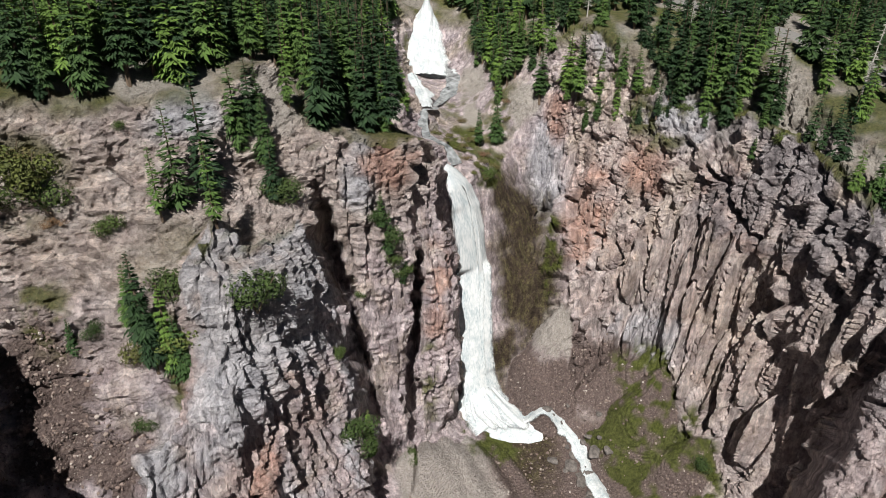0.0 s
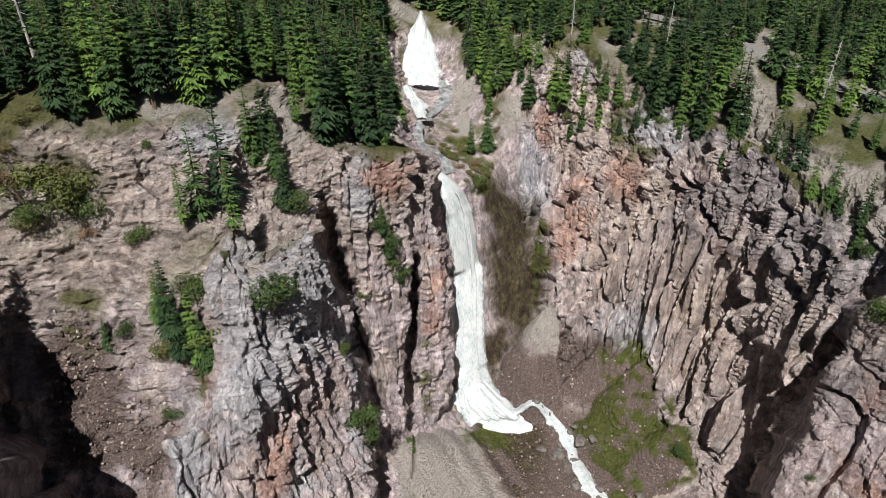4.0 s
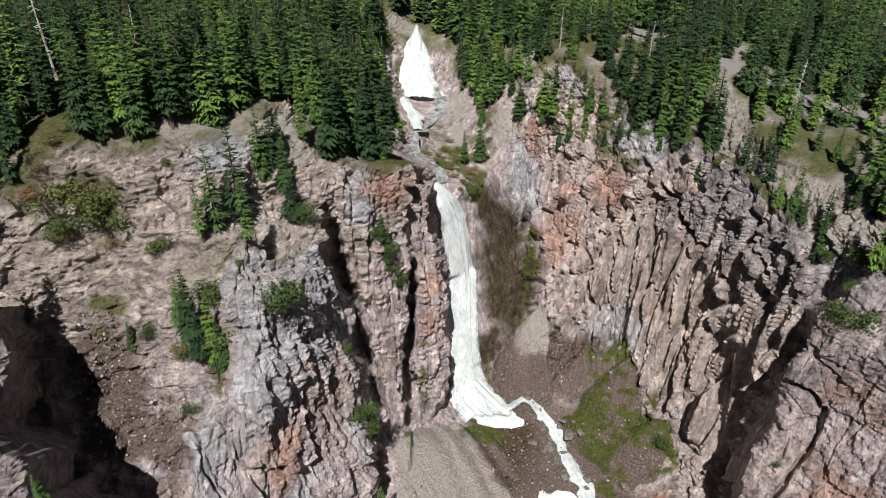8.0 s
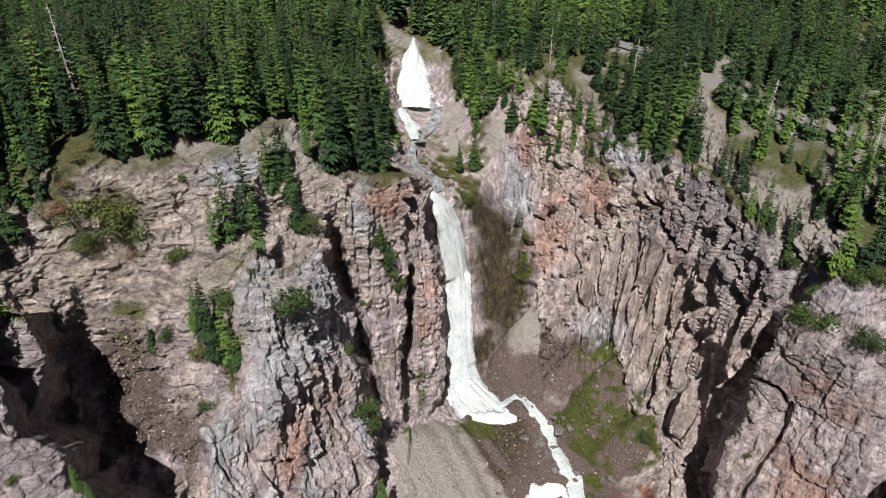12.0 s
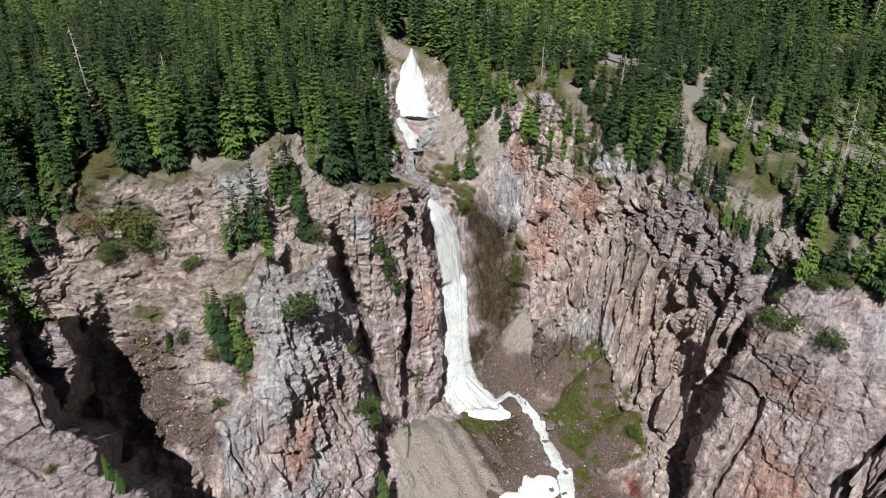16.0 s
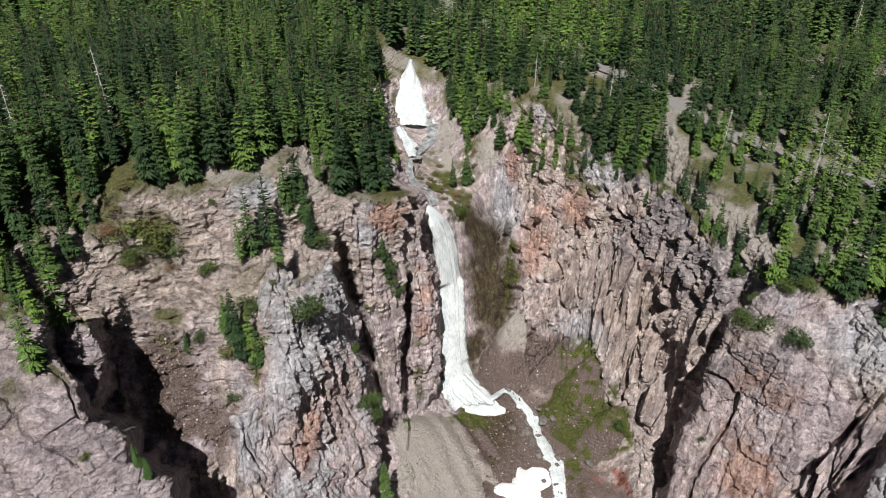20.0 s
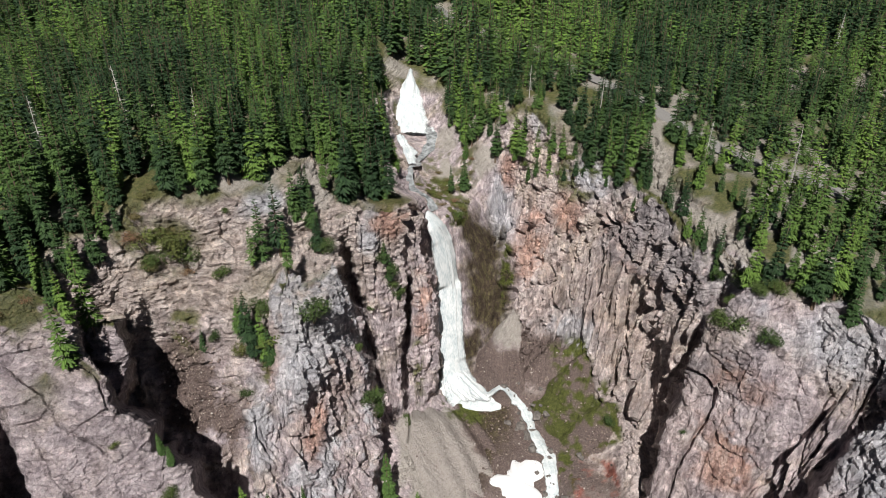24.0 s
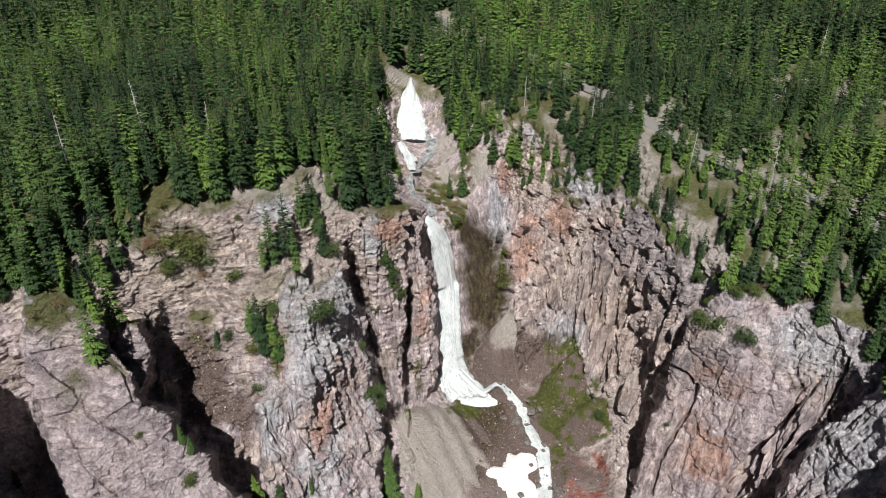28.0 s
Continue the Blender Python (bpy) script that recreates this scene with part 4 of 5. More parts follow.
EDGE = [(-100.3, -57.9, 91.7, 17.5), (-85.3, -68.3, 100.9, 15.8), (-90.2, -53, 93.6, 17.3), (-86.7, -53.6, 89.3, 15.3), (-74.8, -66.9, 93.9, 14), (-79.7, -49.6, 89.2, 17.2), (-77.8, -43.5, 91.4, 15.5), (-76.8, -38.8, 94.9, 15.6), (-100.6, -49.9, 98.6, 19.7), (-94.3, -47.8, 99.1, 19.5), (-83, -41.2, 96.4, 17.6), (-87.6, -44.9, 96.4, 18.5), (-91.5, -47.2, 98.7, 18.5), (-79.7, -40, 98.8, 16.5), (-95.9, -53, 96.2, 16.4), (-101.2, -55, 96.4, 17.5), (-83.1, -49.4, 91.5, 16.3), (-74.3, -37.1, 98.2, 13.6), (60.1, 53.3, 89.2, 14.4), (66.9, 55.3, 90.3, 15.8), (51.2, 56.8, 84.6, 11.9), (43.9, 66.2, 84, 16.3), (37.5, 66.7, 79.1, 17.8), (30, 72.1, 74.3, 19.6), (73.5, 50.6, 92.7, 15.6), (78.7, 38.7, 95.3, 15), (59, 51.8, 82.7, 9.2), (63.3, 43.2, 79.2, 7.7), (49.2, 61.9, 69.5, 8.2), (55.7, 49.8, 74, 6.6)]
BUSH = [(-7.6, -4.6, 65.5, 5.2), (-6.6, -3.2, 60, 5), (-5.8, -2.2, 55.5, 4.6), (-8.6, -5.6, 71.5, 4.4), (-25.6, -20, 82, 6.5), (-43.5, -48.6, 66, 6), (50.8, 60.5, 85, 3.6), (57, 54, 82, 4), (53, 51, 77, 3.4), (61, 47, 79, 3.8), (66, 41, 81.5, 3.6), (40.5, 62, 76, 3.6), (47, 59, 76, 3.2), (71, 35, 82, 4), (76, 25, 84, 3.8), (79, 12, 84, 4), (87, -12, 80, 4), (90.5, -22, 76, 4.2), (88.5, -38, 76.5, 4), (-24.9, -43.1, 73.7, 9.3), (-50.1, -33.9, 82.8, 5.1), (-42.9, -50.9, 55.1, 3.9), (-16.2, -22.2, 50.4, 3.4), (87.8, -41.6, 71.8, 7.5), (85.7, -40.6, 72.5, 5.9), (94.8, -49.1, 72.9, 6.2), (92.3, -41.6, 84.1, 5), (-48.7, -90.1, 60.4, 4.4), (-62, -36.7, 90.9, 9.6), (-67.6, -35.1, 92.6, 8.8), (-59.6, -35.9, 87.3, 7.8), (-64.9, -39.3, 88.3, 6.8), (-51.3, -45.4, 69.1, 3.9), (-14, -7.4, 53.8, 2.2), (-2, -9.6, 3.2, 4.5), (-12, -28.5, 33.2, 6.6), (-11.7, -28, 27.7, 5.4), (-49.7, -24, 97.6, 2.4), (96.3, -44.3, 83.9, 5.8), (107, -39.9, 84.7, 6), (110.3, -43.3, 85.3, 5.6), (-59.1, -87.2, 72.9, 2), (93.3, -30.3, 79.1, 6.1), (16.5, 51.1, 57, 5.9), (68.7, -6, 2.6, 5.2), (-39, -41.2, 74.3, 7.6), (-35.8, -45.7, 67.7, 7.6), (79.3, -45, 36.6, 1.7)]
BRUSH = [(-71.3, -33.7, 99.4, 4.5), (-71.7, -37.7, 96, 4.5), (-69.8, -29.2, 103.3, 4), (-68.8, -26, 104.6, 3.5), (-66.8, -39.4, 88, 5), (-70, -36, 94.5, 5), (-64, -33.5, 95, 5), (-58.2, -35.4, 84.8, 3.5), (-0.8, 66, 65, 3), (3.8, 75.8, 63.4, 3.2), (9, 69.5, 62, 3.5), (5.5, 59.4, 62.7, 3.2), (12.8, 56.7, 60, 3.5), (1.9, 58.6, 65.8, 2.6), (10.5, 46, 60.4, 2.6), (16.5, 58.6, 57.6, 3.5), (7, 64, 62.5, 3), (13, 62, 60.5, 3.2), (10, 76, 63, 3), (14, 70, 62, 3), (18, 64, 62, 3.2), (20, 74, 68, 3), (6, 82, 64, 2.8), (2, 70, 64, 2.8), (11, 52, 60, 2.8), (14, 50, 58, 3), (8, 54, 62, 2.6), (24, 80, 72, 3.2), (18, 88, 72, 3), (-80, -70, 98, 3), (-84.7, -72.5, 95.8, 3)]


def shared(name, V, F, mat):
    ob = mesh_ob(name, V, F, mat)
    me = ob.data
    bpy.data.objects.remove(ob)
    return me


rng = random.Random(9)
CROWNS = [shared("crown", *conifer(21, 7, 0.14 + 0.022 * (k % 4), rng, 0.05 + 0.06 * (k % 3), 6), NEEDLE) for k in range(7)]
TRUNKS = [shared("trunk", *trunk_mesh(0.97, 6, 0.013 + 0.002 * k), BARK) for k in range(2)]


def place(name, meshes, m, label, category, group):
    """One plant: an empty at its foot with its parts."""
    top = new(name)
    top.empty_display_size = 0.3
    top.matrix_world = m
    for part_name, me in meshes:
        o = new(part_name, me)
        o.parent = top
    return tagged(top, label, category, group)


def tree(x, y, z, h, label, group, k, turn):
    lean = Matrix.Rotation(rng.uniform(-0.04, 0.04), 4, "X") @ Matrix.Rotation(rng.uniform(-0.04, 0.04), 4, "Y")
    fat = rng.uniform(0.85, 1.15)
    m = Matrix.Translation((x, y, z - 0.3)) @ lean @ Matrix.Rotation(turn, 4, "Z") @ Matrix.Diagonal((h * fat, h * fat, h, 1))
    return place("conifer", [("trunk", TRUNKS[k % 2]), ("crown", CROWNS[k % 7])], m, label, "tree", group)


def shrub_crown(rng, count, flat=0.8):
    """Leaf sprays in an uneven heap one metre high."""
    V, F = [], []
    lobes = [(rng.uniform(-0.35, 0.35), rng.uniform(-0.35, 0.35), rng.uniform(0.3, 0.65), rng.uniform(0.22, 0.36)) for _ in range(7)]
    for _ in range(count):
        cx, cy, cz, r = rng.choice(lobes)
        d = Vector((rng.gauss(0, 1), rng.gauss(0, 1), rng.gauss(0, 1))).normalized()
        p = Vector((cx, cy, cz)) + d * r * rng.uniform(0.6, 1.1)
        p.z = max(0.03, p.z * flat)
        a = d.orthogonal().normalized()
        a.rotate(Matrix.Rotation(rng.uniform(0, 6.28), 3, d))
        b = d.cross(a) + d * rng.uniform(-0.5, 0.5)
        s = rng.uniform(0.016, 0.042)
        i = len(V)
        V += [p - a * s, p - b * s * 0.6 + d * s * 0.4, p + a * s * 1.3, p + b * s * 0.6 + d * s * 0.3]
        F.append((i, i + 1, i + 2, i + 3))
    return np.array([tuple(v) for v in V]), np.array(F)


def stems(rng):
    V, F = [], []
    for _ in range(6):
        a, r = rng.uniform(0, 6.28), rng.uniform(0.15, 0.35)
        t = Vector((math.cos(a) * r, math.sin(a) * r, rng.uniform(0.4, 0.7)))
        i = len(V)
        for s in range(3):
            q = Vector((math.cos(s * 2.09), math.sin(s * 2.09), 0)) * 0.018
            V += [tuple(q + Vector((0, 0, -0.12))), tuple(t + q * 0.4)]
        for s in range(3):
            b, c = i + 2 * s, i + 2 * ((s + 1) % 3)
            F.append((b, c, c + 1, b + 1))
    return np.array(V), np.array(F)


def leaf_material(name="shrub_leaves", dry=False):
    m = Mat(name, 0.7, spec=0.25)
    isl = m.n("ShaderNodeNewGeometry").outputs["Random Per Island"]
    tint = m.n("ShaderNodeObjectInfo").outputs["Random"]
    base = m.ramp(tint, [(0.0, (0.035, 0.062, 0.020)), (0.5, (0.058, 0.088, 0.024)), (0.85, (0.085, 0.11, 0.03)), (1.0, (0.12, 0.10, 0.045))])
    if dry:
        base = m.ramp(tint, [(0.0, (0.17, 0.10, 0.065)), (0.4, (0.14, 0.115, 0.055)), (0.7, (0.10, 0.11, 0.036)), (1.0, (0.16, 0.13, 0.07))])
    return m.color(m.mix(isl, m.mix(1.0, base, (0.7, 0.7, 0.7), "MULTIPLY"), m.mix(1.0, base, (1.35, 1.3, 1.15), "MULTIPLY")))


LEAF = leaf_material()
SHRUBS = [shared("foliage", *shrub_crown(rng, 1200), LEAF) for _ in range(4)]
DRY_SHRUBS = [shared("foliage", *shrub_crown(rng, 900, 0.6), leaf_material("dry_brush", True)) for _ in range(3)]
STEMS = [shared("stem", *stems(rng), BARK) for _ in range(2)]


def shrub(x, y, z, h, label, group, turn, crowns=None):
    w = h * rng.uniform(0.95, 1.35)
    m = Matrix.Translation((x, y, z - 0.25)) @ Matrix.Rotation(turn, 4, "Z") @ Matrix.Diagonal((w, w, h, 1))
    return place("shrub", [("stem", rng.choice(STEMS)), ("foliage", rng.choice(crowns or SHRUBS))], m, label, "shrub", group)


FLAT_LAND = LANDP.reshape(-1, 3).astype(np.float32)


def rooted(plants):
    """Moves plants onto the nearest rock."""
    out = []
    for x, y, z, h in plants:
        d = np.abs(FLAT_LAND - np.float32((x, y, z))).sum(1)
        near = FLAT_LAND[int(d.argmin())]
        out.append((float(near[0]), float(near[1]), float(near[2]), h) if d.min() < 7 else (x, y, z, h))
    return out


for x, y, z, h in rooted(TALL + EDGE):
    tree(x, y, z, h, "dark green conifer clinging to the rock face" if z < 88 else "dark green conifer at the cliff edge", "conifers on the cliffs", rng.randrange(99), rng.uniform(0, 6.28))
for x, y, z, h in rooted(BUSH):
    shrub(x, y, z, h, "leafy green shrub rooted on a rock ledge", "shrubs on the cliffs", rng.uniform(0, 6.28))

for x, y, z, h in rooted(BRUSH):
    shrub(x, y, z, h, "low brown and olive brush among the rocks", "brush above the cliffs", rng.uniform(0, 6.28), DRY_SHRUBS)

# the trees that stand along the rim are things of their own, the wood behind is joined
GORGE = [(-112, -62), (-78, -34), (-52, -12), (-30, 2), (-10, 12), (-6, 60), (-10, 130), (18, 100), (30, 78), (46, 72), (70, 48), (84, 20), (92, -18), (120, -52)]
_d = near_line(np.array([s[0] for s in SPOTS]), np.array([s[1] for s in SPOTS]), GORGE)
RIM = set(np.argsort(_d)[:260].tolist())
for i in sorted(RIM):
    x, y, z, h, tint, turn, k = SPOTS[i]
    tree(x, y, z, h, "tall green conifer standing along the gorge rim", "conifers along the rim", k + i, turn)
REST = [s for i, s in enumerate(SPOTS) if i not in RIM]
forest("far_forest", [s for s in REST if s[1] >= 130], FAR_CROWNS, "dense dark green conifer forest on the plateau")
forest("near_forest", [s for s in REST if s[1] < 130], MID_CROWNS, "dense green conifers behind the gorge rim")


def trunks_stuff(spots_):
    tv, tf = trunk_mesh(0.9, 4, 0.011)
    V, F = [], []
    for i, (x, y, z, h, *_r) in enumerate(spots_):
        V.append(tv * h + np.array((x, y, z)))
        F.append(tf + i * len(tv))
    tagged(mesh_ob("forest_trunks", np.concatenate(V), np.concatenate(F), BARK), "slim brown trunks of the forest conifers", "trunks", kind="stuff")


trunks_stuff([s for s in REST if s[1] < 220])


def snag(x, y, h):
    """A dead bleached conifer with bare twigs."""
    r = random.Random(int(x * 7 + y))
    tv, tf = trunk_mesh(1.0, 6, 0.012)
    top = new("dead_tree")
    top.matrix_world = Matrix.Translation((x, y, float(ground(x, y)) - 0.4)) @ Matrix.Rotation(r.uniform(-0.06, 0.06), 4, "Y") @ Matrix.Scale(h, 4)
    mesh_ob("trunk", tv, tf, DEADWOOD, top)
    V, F = [], []
    for k in range(46):
        a, z = r.uniform(0, 6.28), r.uniform(0.25, 0.97)
        ln = 0.10 * (1.1 - z) + 0.02
        p, d = Vector((0, 0, z)), Vector((math.cos(a), math.sin(a), r.uniform(-0.6, 0.1)))
        s = Vector((-math.sin(a), math.cos(a), 0)) * 0.004
        i = len(V)
        V += [tuple(p - s), tuple(p + s), tuple(p + d * ln), tuple(p + Vector((0, 0, 0.008)))]
        F += [(i, i + 1, i + 2), (i + 1, i + 3, i + 2), (i + 3, i, i + 2)]
    mesh_ob("bare_crown", np.array(V), np.array(F), DEADWOOD, top)
    tagged(top, "dead bleached grey conifer with bare twigs", "dead tree", "dead trees in the wood")


for x, y, h in ((-88, 8, 24), (-104, -12, 22), (-66, 6, 19), (-60, 12, 18), (118, 4, 20), (96, 20, 17), (190, 130, 24), (70, 66, 15), (44, 84, 14)):
    snag(x, y, h)


# ---- water ----
def ribbon(line, widths, cols, bulge, rough=0.25, up=(0, 0, 1.0), seed=7, rag=0.05):
    """A sheet of water along a line of (x, y, z)."""
    pts = [np.array(p, float) for p in line]
    V, F = [], []
    run = 0.0
    for i, p in enumerate(pts):
        a, b = pts[max(0, i - 1)], pts[min(len(pts) - 1, i + 1)]
        d = b - a
        run += np.linalg.norm(p - pts[max(0, i - 1)])
        side = np.cross(d, up)
        side[2] = 0
        side /= np.linalg.norm(side) + 1e-9
        out = np.cross(side, d)
        out /= np.linalg.norm(out) + 1e-9
        s = np.linspace(-1, 1, cols + 1)
        k = fbm(s * widths[i] / 2 * 0.9 + 9, np.full(cols + 1, run * 0.05), np.full(cols + 1, 1.5), 4, seed)
        e = fbm(np.full(cols + 1, 3.3), np.full(cols + 1, run * 0.35), np.sign(s) * 4, 3, seed + 5)
        for c in range(cols + 1):
            V.append(p + side * s[c] * widths[i] / 2 * (1 + rag * e[c] * abs(s[c])) + out * (bulge * (1 - s[c] * s[c]) + rough * k[c]))
    for i in range(len(pts) - 1):
        for c in range(cols):
            a = i * (cols + 1) + c
            F.append((a, a + 1, a + cols + 2, a + cols + 1))
    return np.array(V), np.array(F)


def along(line, n):
    """A smooth line of n points through the given ones."""
    p = np.array(line, float)
    t = np.concatenate([[0], np.cumsum(np.linalg.norm(np.diff(p, axis=0), axis=1))])
    q = np.linspace(0, t[-1], n)
    out = np.stack([np.interp(q, t, p[:, i]) for i in range(3)], 1)
    for _ in range(3):
        out[1:-1] = (out[:-2] + 2 * out[1:-1] + out[2:]) / 4
    return out


def foam(name, centre, r, seed, label, tall=0.5):
    """A heaped, ragged patch of white water or snow."""
    nr, na = 14, 48
    V, F = [(0, 0, tall)], []
    for i in range(1, nr + 1):
        for j in range(na):
            a = 6.283 * j / na
            k = float(fbm(np.array([math.cos(a) * 1.4 + seed]), np.array([math.sin(a) * 1.4]), np.array([0.5]), 4, seed)[0])
            f = i / nr
            b = float(fbm(np.array([math.cos(a) * f * 4 + seed]), np.array([math.sin(a) * f * 4]), np.array([2.5]), 4, seed + 3)[0])
            V.append((math.cos(a) * f * r[0] * (1 + 0.55 * k), math.sin(a) * f * r[1] * (1 + 0.55 * k), tall * (1 - f ** 2.5) + 0.25 * tall * b * (1 - f)))
    for j in range(na):
        F.append((0, 1 + j, 1 + (j + 1) % na, 1 + (j + 1) % na))
    for i in range(nr - 1):
        for j in range(na):
            a, b = 1 + i * na + j, 1 + i * na + (j + 1) % na
            F.append((a, a + na, b + na, b))
    V = np.array(V)
    V[:, 2] += np.clip(ground(V[:, 0] + centre[0], V[:, 1] + centre[1]) - centre[2], -3.0, 0.5)
    for _ in range(6):
        ring = V[1:, 2].reshape(nr, na)
        ring[1:-1] = (ring[:-2] + 2 * ring[1:-1] + ring[2:]) / 4
        ring[:] = (np.roll(ring, 1, 1) + 2 * ring + np.roll(ring, -1, 1)) / 4
    tri = np.array([f[:3] for f in F[:na]])
    quad = np.array(F[na:])
    me = bpy.data.meshes.new(name)
    me.from_pydata([tuple(v) for v in V], [], [tuple(map(int, f)) for f in tri] + [tuple(map(int, f)) for f in quad])
    me.polygons.foreach_set("use_smooth", [True] * len(me.polygons))
    me.materials.append(SNOW if "snow" in name else FOAM)
    ob = new(name, me)
    ob.location = centre
    return ob


SNOW = plain("old_snow", (0.62, 0.63, 0.64), (0.72, 0.72, 0.72), 1.2, 0.6, 0.3)
def water(name, line, widths, cols, bulge, rough, mat, parent=None, label="", fade=0.0, **more):
    v, f = ribbon(line, widths, cols, bulge, rough, **more)
    edge = np.tile(np.abs(np.linspace(-1, 1, cols + 1)), len(line))
    if fade:
        edge = np.hypot(edge, np.repeat(np.clip((np.linspace(0, 1, len(line)) - 1 + fade) / fade, 0, 1), cols + 1))
    return mesh_ob(name, v, f, mat, parent, label, smooth=True, attrs={"edge": edge})


FALL = [(-2.4, 50, 66.6), (0.8, 43.6, 64.5), (3.4, 41.3, 63.1), (6.1, 39.6, 60.0), (7.9, 38.4, 54.6), (9.4, 37.0, 46.9), (10.8, 35.6, 35.4), (11.5, 32, 24.8), (12, 28.6, 13.9), (12.8, 25.8, 5.1), (14.4, 23, -1.4), (17.2, 19.6, -5.4), (19, 17.8, -6.6)]
pts = along(FALL, 170)
wd = np.interp(pts[:, 2][::-1], [-6.6, -5, -1.4, 5, 14, 25, 46, 55, 60, 62.5, 64.5, 66.6], [19, 17, 13.8, 11.2, 10.6, 10.9, 11.7, 11.9, 10.6, 7.4, 5.0, 4.0])[::-1]
falls = tagged(water("waterfall", pts, wd * 1.08, 64, 1.2, 0.06, VEIL), "tall white waterfall plunging off the rim into the gorge", "waterfall", kind="structure")
rng = random.Random(31)
for i in range(8):
    # threads of thicker water before the sheet
    a = rng.uniform(-0.42, 0.40)
    lo, hi = rng.randrange(18, 70), rng.randrange(95, 165)
    line = np.array([pts[j] + np.array((a * wd[j] + 0.25 * math.sin(j * 0.06 + i), -0.75 - 0.35 * (i % 3), 0)) for j in range(lo, hi)])
    n_ = len(line)
    water("strand", line, rng.uniform(1.2, 2.8) * np.sin(np.linspace(0.25, 2.9, n_)), 8, 0.12, 0.06, VEIL, falls, seed=50 + i, rag=0.3)
for i in range(7):
    # the sheet bursts outwards over the foot of the fall
    g = -0.5 + i / 6
    line = along([(13.4 + 6 * g, 23.4 - 1.5 * abs(g), 1.2), (15 + 11 * g, 19.8 - 2.5 * (0.5 - abs(g)), -2.2 - 0.4 * (i % 2)), (17.5 + 16 * g, 16.4, -5.4), (19 + 19 * g, 14.6 + 3 * abs(g), -7.2)], 40)
    water("splash", line, np.interp(np.linspace(0, 1, 40), [0, 0.5, 1], [4, 6.5, 6]) * rng.uniform(0.8, 1.15), 20, 0.9, 0.5, VEIL, falls, fade=0.45, seed=80 + i, rag=0.25)
tagged(foam("plunge_pool_foam", (21, 17.6, -7.0), (11.0, 5.2), 4, "", 1.5), "churning white foam at the foot of the waterfall", "water", kind="structure")
CREEK = [(23, 18.7, -6.5), (30.9, 18, -6.6), (37.1, 16.2, -6.8), (41.1, 12.1, -7.0), (42.5, 7.4, -7.6), (43.7, 2.2, -8.2), (45.2, -3.3, -8.8), (47.5, -8.8, -10), (48.7, -13.9, -11.4), (49, -20.2, -12.6), (48, -32, -12.6), (45, -43, -12.8), (40, -62, -14)]


def drape(line, n, lift):
    """Lays a line on the ground."""
    p = along(line, n)
    p[:, 2] = ground(p[:, 0], p[:, 1])
    for _ in range(6):
        p[1:-1, 2] = (p[:-2, 2] + p[1:-1, 2] + p[2:, 2]) / 3
    p[:, 2] += lift
    return p


pts = drape(CREEK, 120, 0.5)
wd = np.interp(np.linspace(0, 1, 120), [0, 0.15, 0.3, 0.5, 0.62, 1], [6.5, 4.4, 5.8, 6.4, 7.2, 7]) * (1 + 0.25 * fbm(np.linspace(0, 14, 120), np.zeros(120), np.zeros(120), 3, 3))
tagged(water("creek", pts, wd, 24, 0.3, 0.4, VEIL, rag=0.5), "white rushing creek among dark boulders", "creek", kind="structure")
gz = float(ground(36, -21))
tagged(foam("snow_patch", (36, -22, gz + 0.1), (8.6, 8.6), 8, "", 1.1), "ragged patch of old snow beside the creek", "snow", kind="structure")
UPPER = [(-9.1, 145.0, 92.2), (-9.1, 142.4, 91.9), (-9.1, 140.0, 90.5), (-9.2, 135.6, 86.9), (-9.3, 130.0, 81.5), (-9.6, 124.0, 76.4), (-9.7, 120.0, 73.8), (-9.7, 117.0, 73.0), (-9.7, 114.5, 70.6)]
pts = along(UPPER, 80)
wd = np.interp(pts[:, 2][::-1], [70.6, 73.8, 76, 81.1, 86.6, 90.4, 92.2], [22.5, 22, 20.5, 15.8, 10.9, 4.5, 2.5])[::-1]
tagged(water("upper_waterfall", pts, wd, 44, 2.2, 0.5, VEIL, seed=31, rag=0.10), "fan-shaped white waterfall higher up the creek", "waterfall", kind="structure")
tagged(foam("upper_pool_foam", (-6, 118.5, 71.8), (9.5, 3.2), 6, "", 1.0), "white foam at the foot of the upper waterfall", "water", kind="structure")
STREAM_M = plain("dark_stream_water", (0.02, 0.024, 0.024), (0.42, 0.44, 0.45), 0.45, 0.2, 0.3, 0.5)
pts = drape([(-4, 129, 71), (2, 120, 71), (3, 108, 70), (-2, 92, 69), (-6, 72, 67), (-5, 58, 66), (0, 51, 64.4), (4, 46, 63.9)], 90, 0.3)
tagged(mesh_ob("upper_creek", *ribbon(pts, 4.5 + 2.5 * fbm(np.linspace(0, 12, 90), np.zeros(90), np.zeros(90), 3, 8), 8, 0.1, 0.25), STREAM_M, smooth=True), "dark broken water of the creek above the falls", "creek", kind="structure")
pts = drape([(-12, 102, 77), (-9, 95, 76), (-7, 88, 72), (-5, 78, 69)], 50, 1.0)
tagged(water("side_cascade", pts, np.interp(np.linspace(0, 1, 50), [0, 0.4, 1], [3, 8, 4]), 20, 0.6, 0.6, VEIL, seed=41, rag=0.4), "small white cascade beside the creek", "cascade", kind="structure")
LAKE_M = plain("blue_lake_water", (0.012, 0.04, 0.09), (0.02, 0.06, 0.12), 0.05, 0.08, 0.05, 0.5)

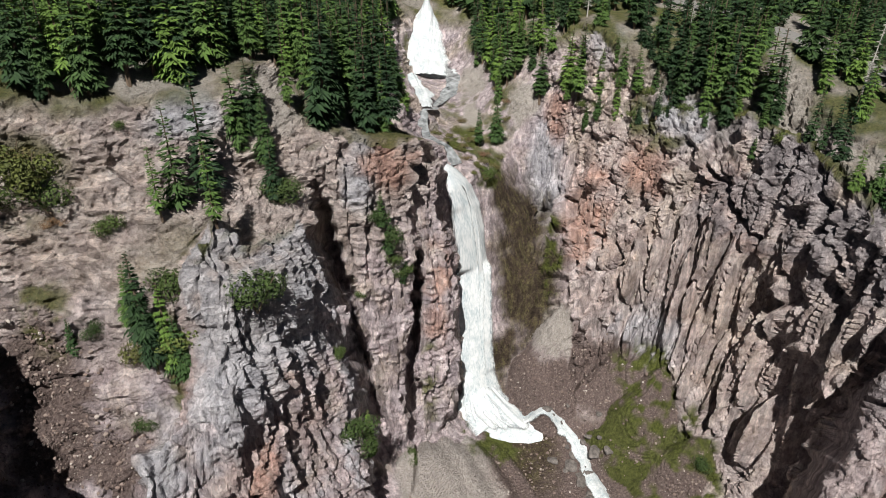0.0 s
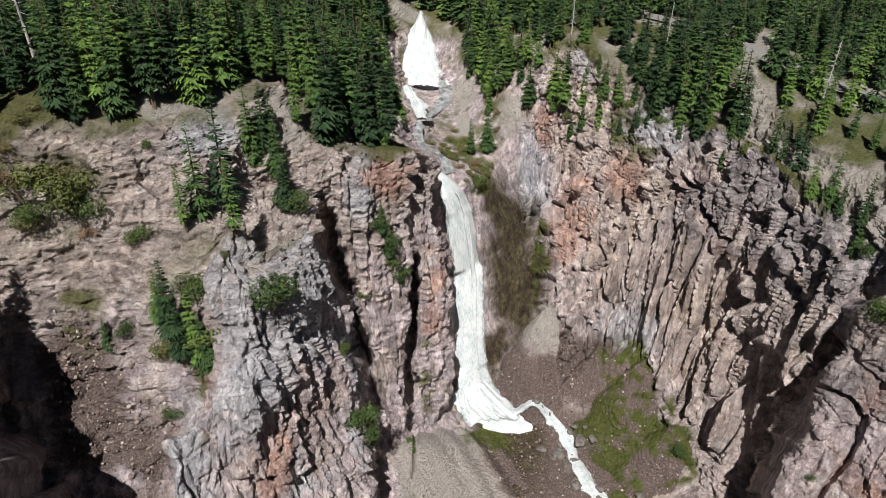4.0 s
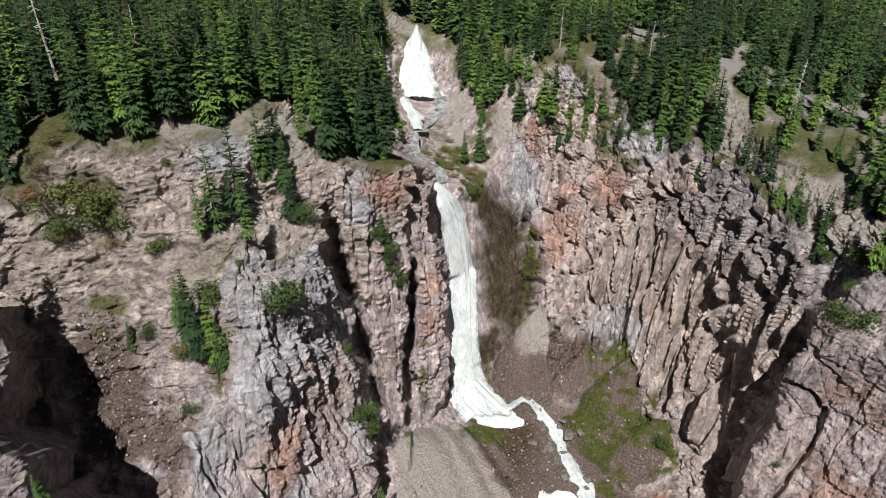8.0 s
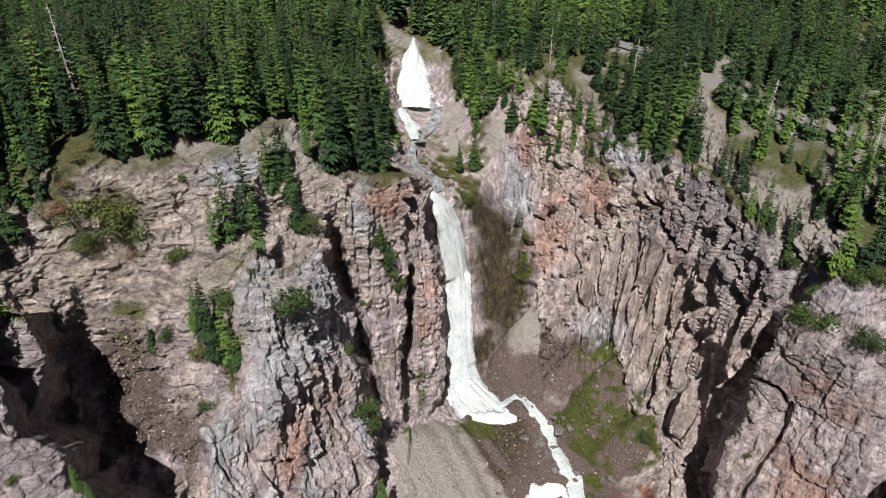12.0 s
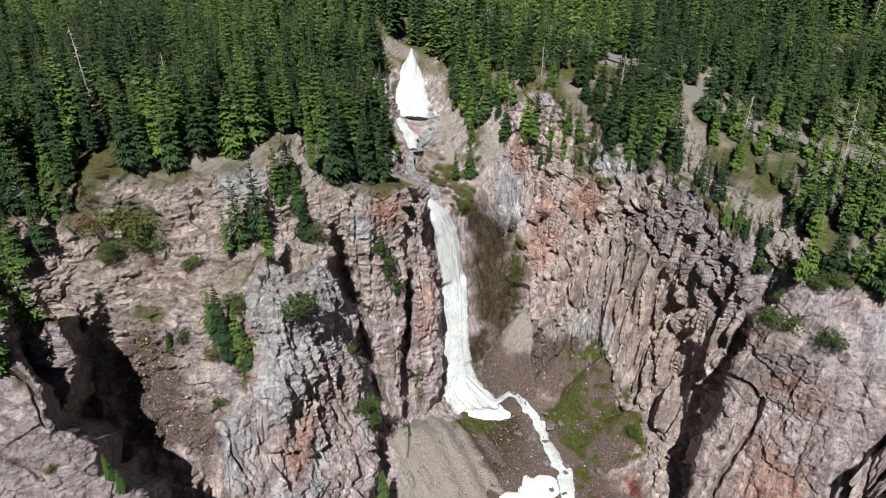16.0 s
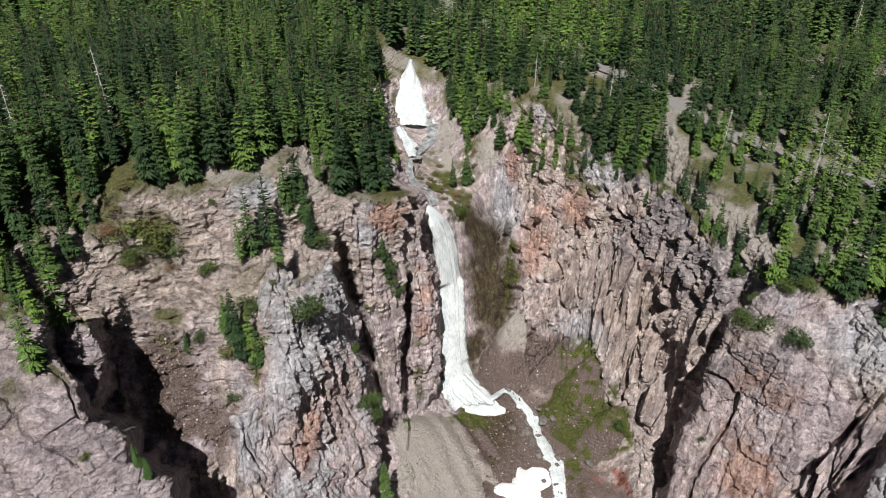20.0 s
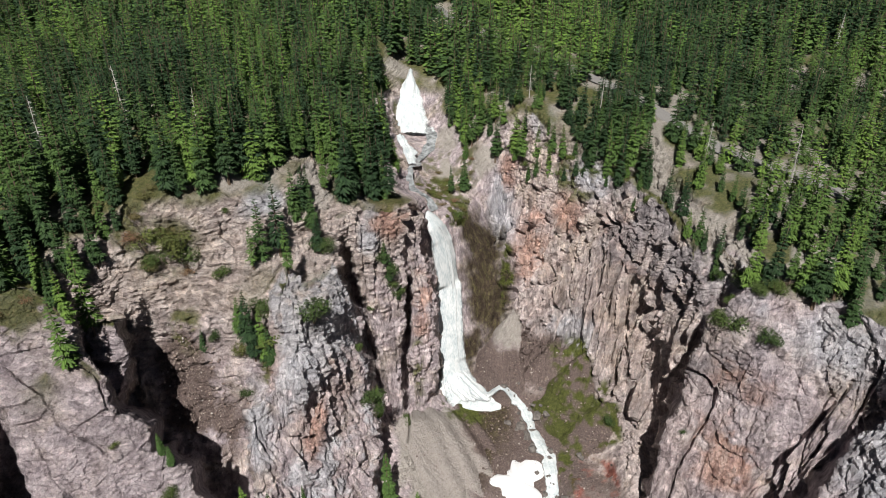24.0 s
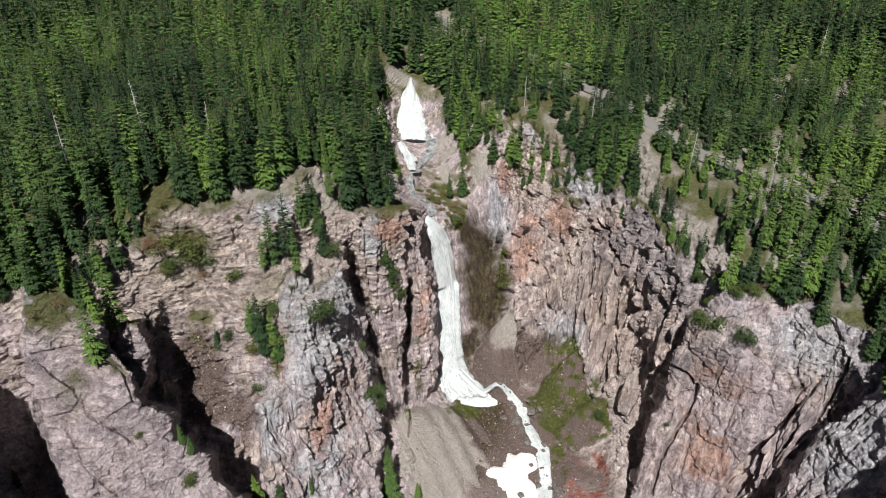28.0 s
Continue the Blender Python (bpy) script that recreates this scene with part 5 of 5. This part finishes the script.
lz = float(np.max(ground(np.linspace(-75, 20, 30), np.full(30, 360.0)))) + 0.4
la = [(math.cos(a) * (46 + 4 * math.sin(3 * a)) - 28, math.sin(a) * (42 + 3 * math.cos(5 * a)) + 398, lz) for a in np.linspace(0, 6.283, 49)[:-1]]
lake_me = bpy.data.meshes.new("lake")
lake_me.from_pydata(la + [(x * 1.02, y * 1.01, z - 9) for x, y, z in la], [], [tuple(range(48))] + [(i, (i + 1) % 48, 48 + (i + 1) % 48, 48 + i) for i in range(48)])
lake_me.materials.append(LAKE_M)
tagged(new("lake", lake_me), "deep blue lake behind the forest", "lake", kind="structure")

# ---- road, fence ----
p = np.array(along([(x, y, 0) for x, y in ROAD], 160))
p[:, 2] = ground(p[:, 0], p[:, 1])
for _ in range(12):
    p[1:-1, 2] = (p[:-2, 2] + p[1:-1, 2] + p[2:, 2]) / 3
p[:, 2] += 0.45
tagged(mesh_ob("road", *ribbon(p, np.full(160, 7.0), 6, 0.05, 0.0), ROAD_M, smooth=True), "old grey asphalt road through the conifer wood", "road", kind="structure")


def fence(line, gap):
    p = along([(x, y, 0) for x, y in line], 200)
    step_ = np.linalg.norm(np.diff(p[:, :2], axis=0), axis=1).sum() / 199
    top = new("fence")
    every = max(1, int(gap / step_))
    ends = [Vector((a, b, float(ground(a, b)))) for a, b, _ in p[::every]]
    for e in ends:
        bm = bmesh.new()
        bmesh.ops.create_cone(bm, cap_ends=True, segments=6, radius1=0.09, radius2=0.08, depth=1.5, matrix=Matrix.Translation(e + Vector((0, 0, 0.5))))
        part("post", bm, BARK, top)
    for a, b in zip(ends, ends[1:]):
        for hgt in (0.55, 1.05):
            bm = bmesh.new()
            d = b - a
            m = Matrix.Translation((a + b) / 2 + Vector((0, 0, hgt))) @ d.to_track_quat("Z", "Y").to_matrix().to_4x4()
            bmesh.ops.create_cone(bm, cap_ends=True, segments=5, radius1=0.06, radius2=0.06, depth=d.length, matrix=m)
            part("rail", bm, BARK, top)
    tagged(top, "low brown post-and-rail fence along the viewpoint path", "fence")


fence([(91, -16), (92, -26), (95, -35), (100, -40), (106, -41)], 3.0)


# ---- stones ----
STONE = plain("dark_boulder", (0.05, 0.045, 0.042), (0.20, 0.18, 0.165), 1.5, 0.85, 0.6)


def stone_mesh(seed):
    bm = bmesh.new()
    bmesh.ops.create_icosphere(bm, subdivisions=2, radius=1.0)
    for v in bm.verts:
        n_ = noise.noise(v.co * 1.3 + Vector((seed * 7.1, 0, 0))) * 0.45 + noise.noise(v.co * 3 + Vector((0, seed * 3.3, 0))) * 0.18
        v.co *= 1 + n_
        v.co.z *= 0.7
    me = bpy.data.meshes.new("boulder")
    bm.to_mesh(me)
    bm.free()
    me.materials.append(STONE)
    return me


STONES = [stone_mesh(i) for i in range(5)]
rng = random.Random(21)
for i in range(70):
    t = rng.uniform(0.12, 0.98)
    c = along(CREEK, 120)[int(t * 119)]
    off = rng.gauss(0, 1.6 if i % 2 else 6)
    x, y = c[0] + off, c[1] + rng.gauss(0, 2.5)
    o = new("boulder", rng.choice(STONES))
    s = rng.uniform(0.5, 1.5) * (1.4 if i % 9 == 0 else 1)
    o.matrix_world = Matrix.Translation((x, y, float(ground(x, y)) + 0.2 * s)) @ Euler((rng.uniform(-0.3, 0.3), rng.uniform(-0.3, 0.3), rng.uniform(0, 6.28))).to_matrix().to_4x4() @ Matrix.Diagonal((s * rng.uniform(0.8, 1.4), s, s, 1))
    tagged(o, "dark angular boulder in the creek bed", "boulder", "boulders in the creek bed")


def scatter_stones():
    """Loose stones over the scree, too many to count."""
    r = np.random.RandomState(4)
    bm = bmesh.new()
    bmesh.ops.create_icosphere(bm, subdivisions=1, radius=1.0)
    bv = np.array([v.co for v in bm.verts])
    bf = np.array([[v.index for v in f.verts] for f in bm.faces])
    bm.free()
    flat, nrm = LANDP.reshape(-1, 3), LANDN.reshape(-1, 3)
    masks = land_masks(LANDP[::1], LANDN, STEEP)
    w = np.clip(masks["scree"] + 0.06 * masks["sand"] * (LANDP[..., 2] < 40) - masks["moss"], 0, 1).ravel() * (np.abs(flat[:, 0]) < 110) * (flat[:, 1] > -95)
    pick = r.choice(len(flat), 7000, p=w / w.sum())
    V, F = [], []
    for n_, i in enumerate(pick):
        s = 0.10 + 0.35 * r.uniform() ** 4
        q = bv * r.uniform(0.6, 1.3, 3) * s * (1 + 0.25 * r.uniform(-1, 1, (len(bv), 1)))
        V.append(q + flat[i] + r.uniform(-0.3, 0.3, 3) * (1, 1, 0))
        F.append(bf + n_ * len(bv))
    ob = mesh_ob("loose_stones", np.concatenate(V), np.concatenate(F), SCREE_M)
    tagged(ob, "pale and brown stones strewn over the scree", "stones", kind="stuff")


def scree_material():
    m = Mat("scree_stone", 0.9, spec=0.2)
    isl = m.n("ShaderNodeNewGeometry").outputs["Random Per Island"]
    return m.color(m.ramp(isl, [(0.0, (0.07, 0.055, 0.05)), (0.5, (0.20, 0.15, 0.13)), (0.9, (0.28, 0.23, 0.20)), (1.0, (0.5, 0.46, 0.42))]))


SCREE_M = scree_material()
scatter_stones()
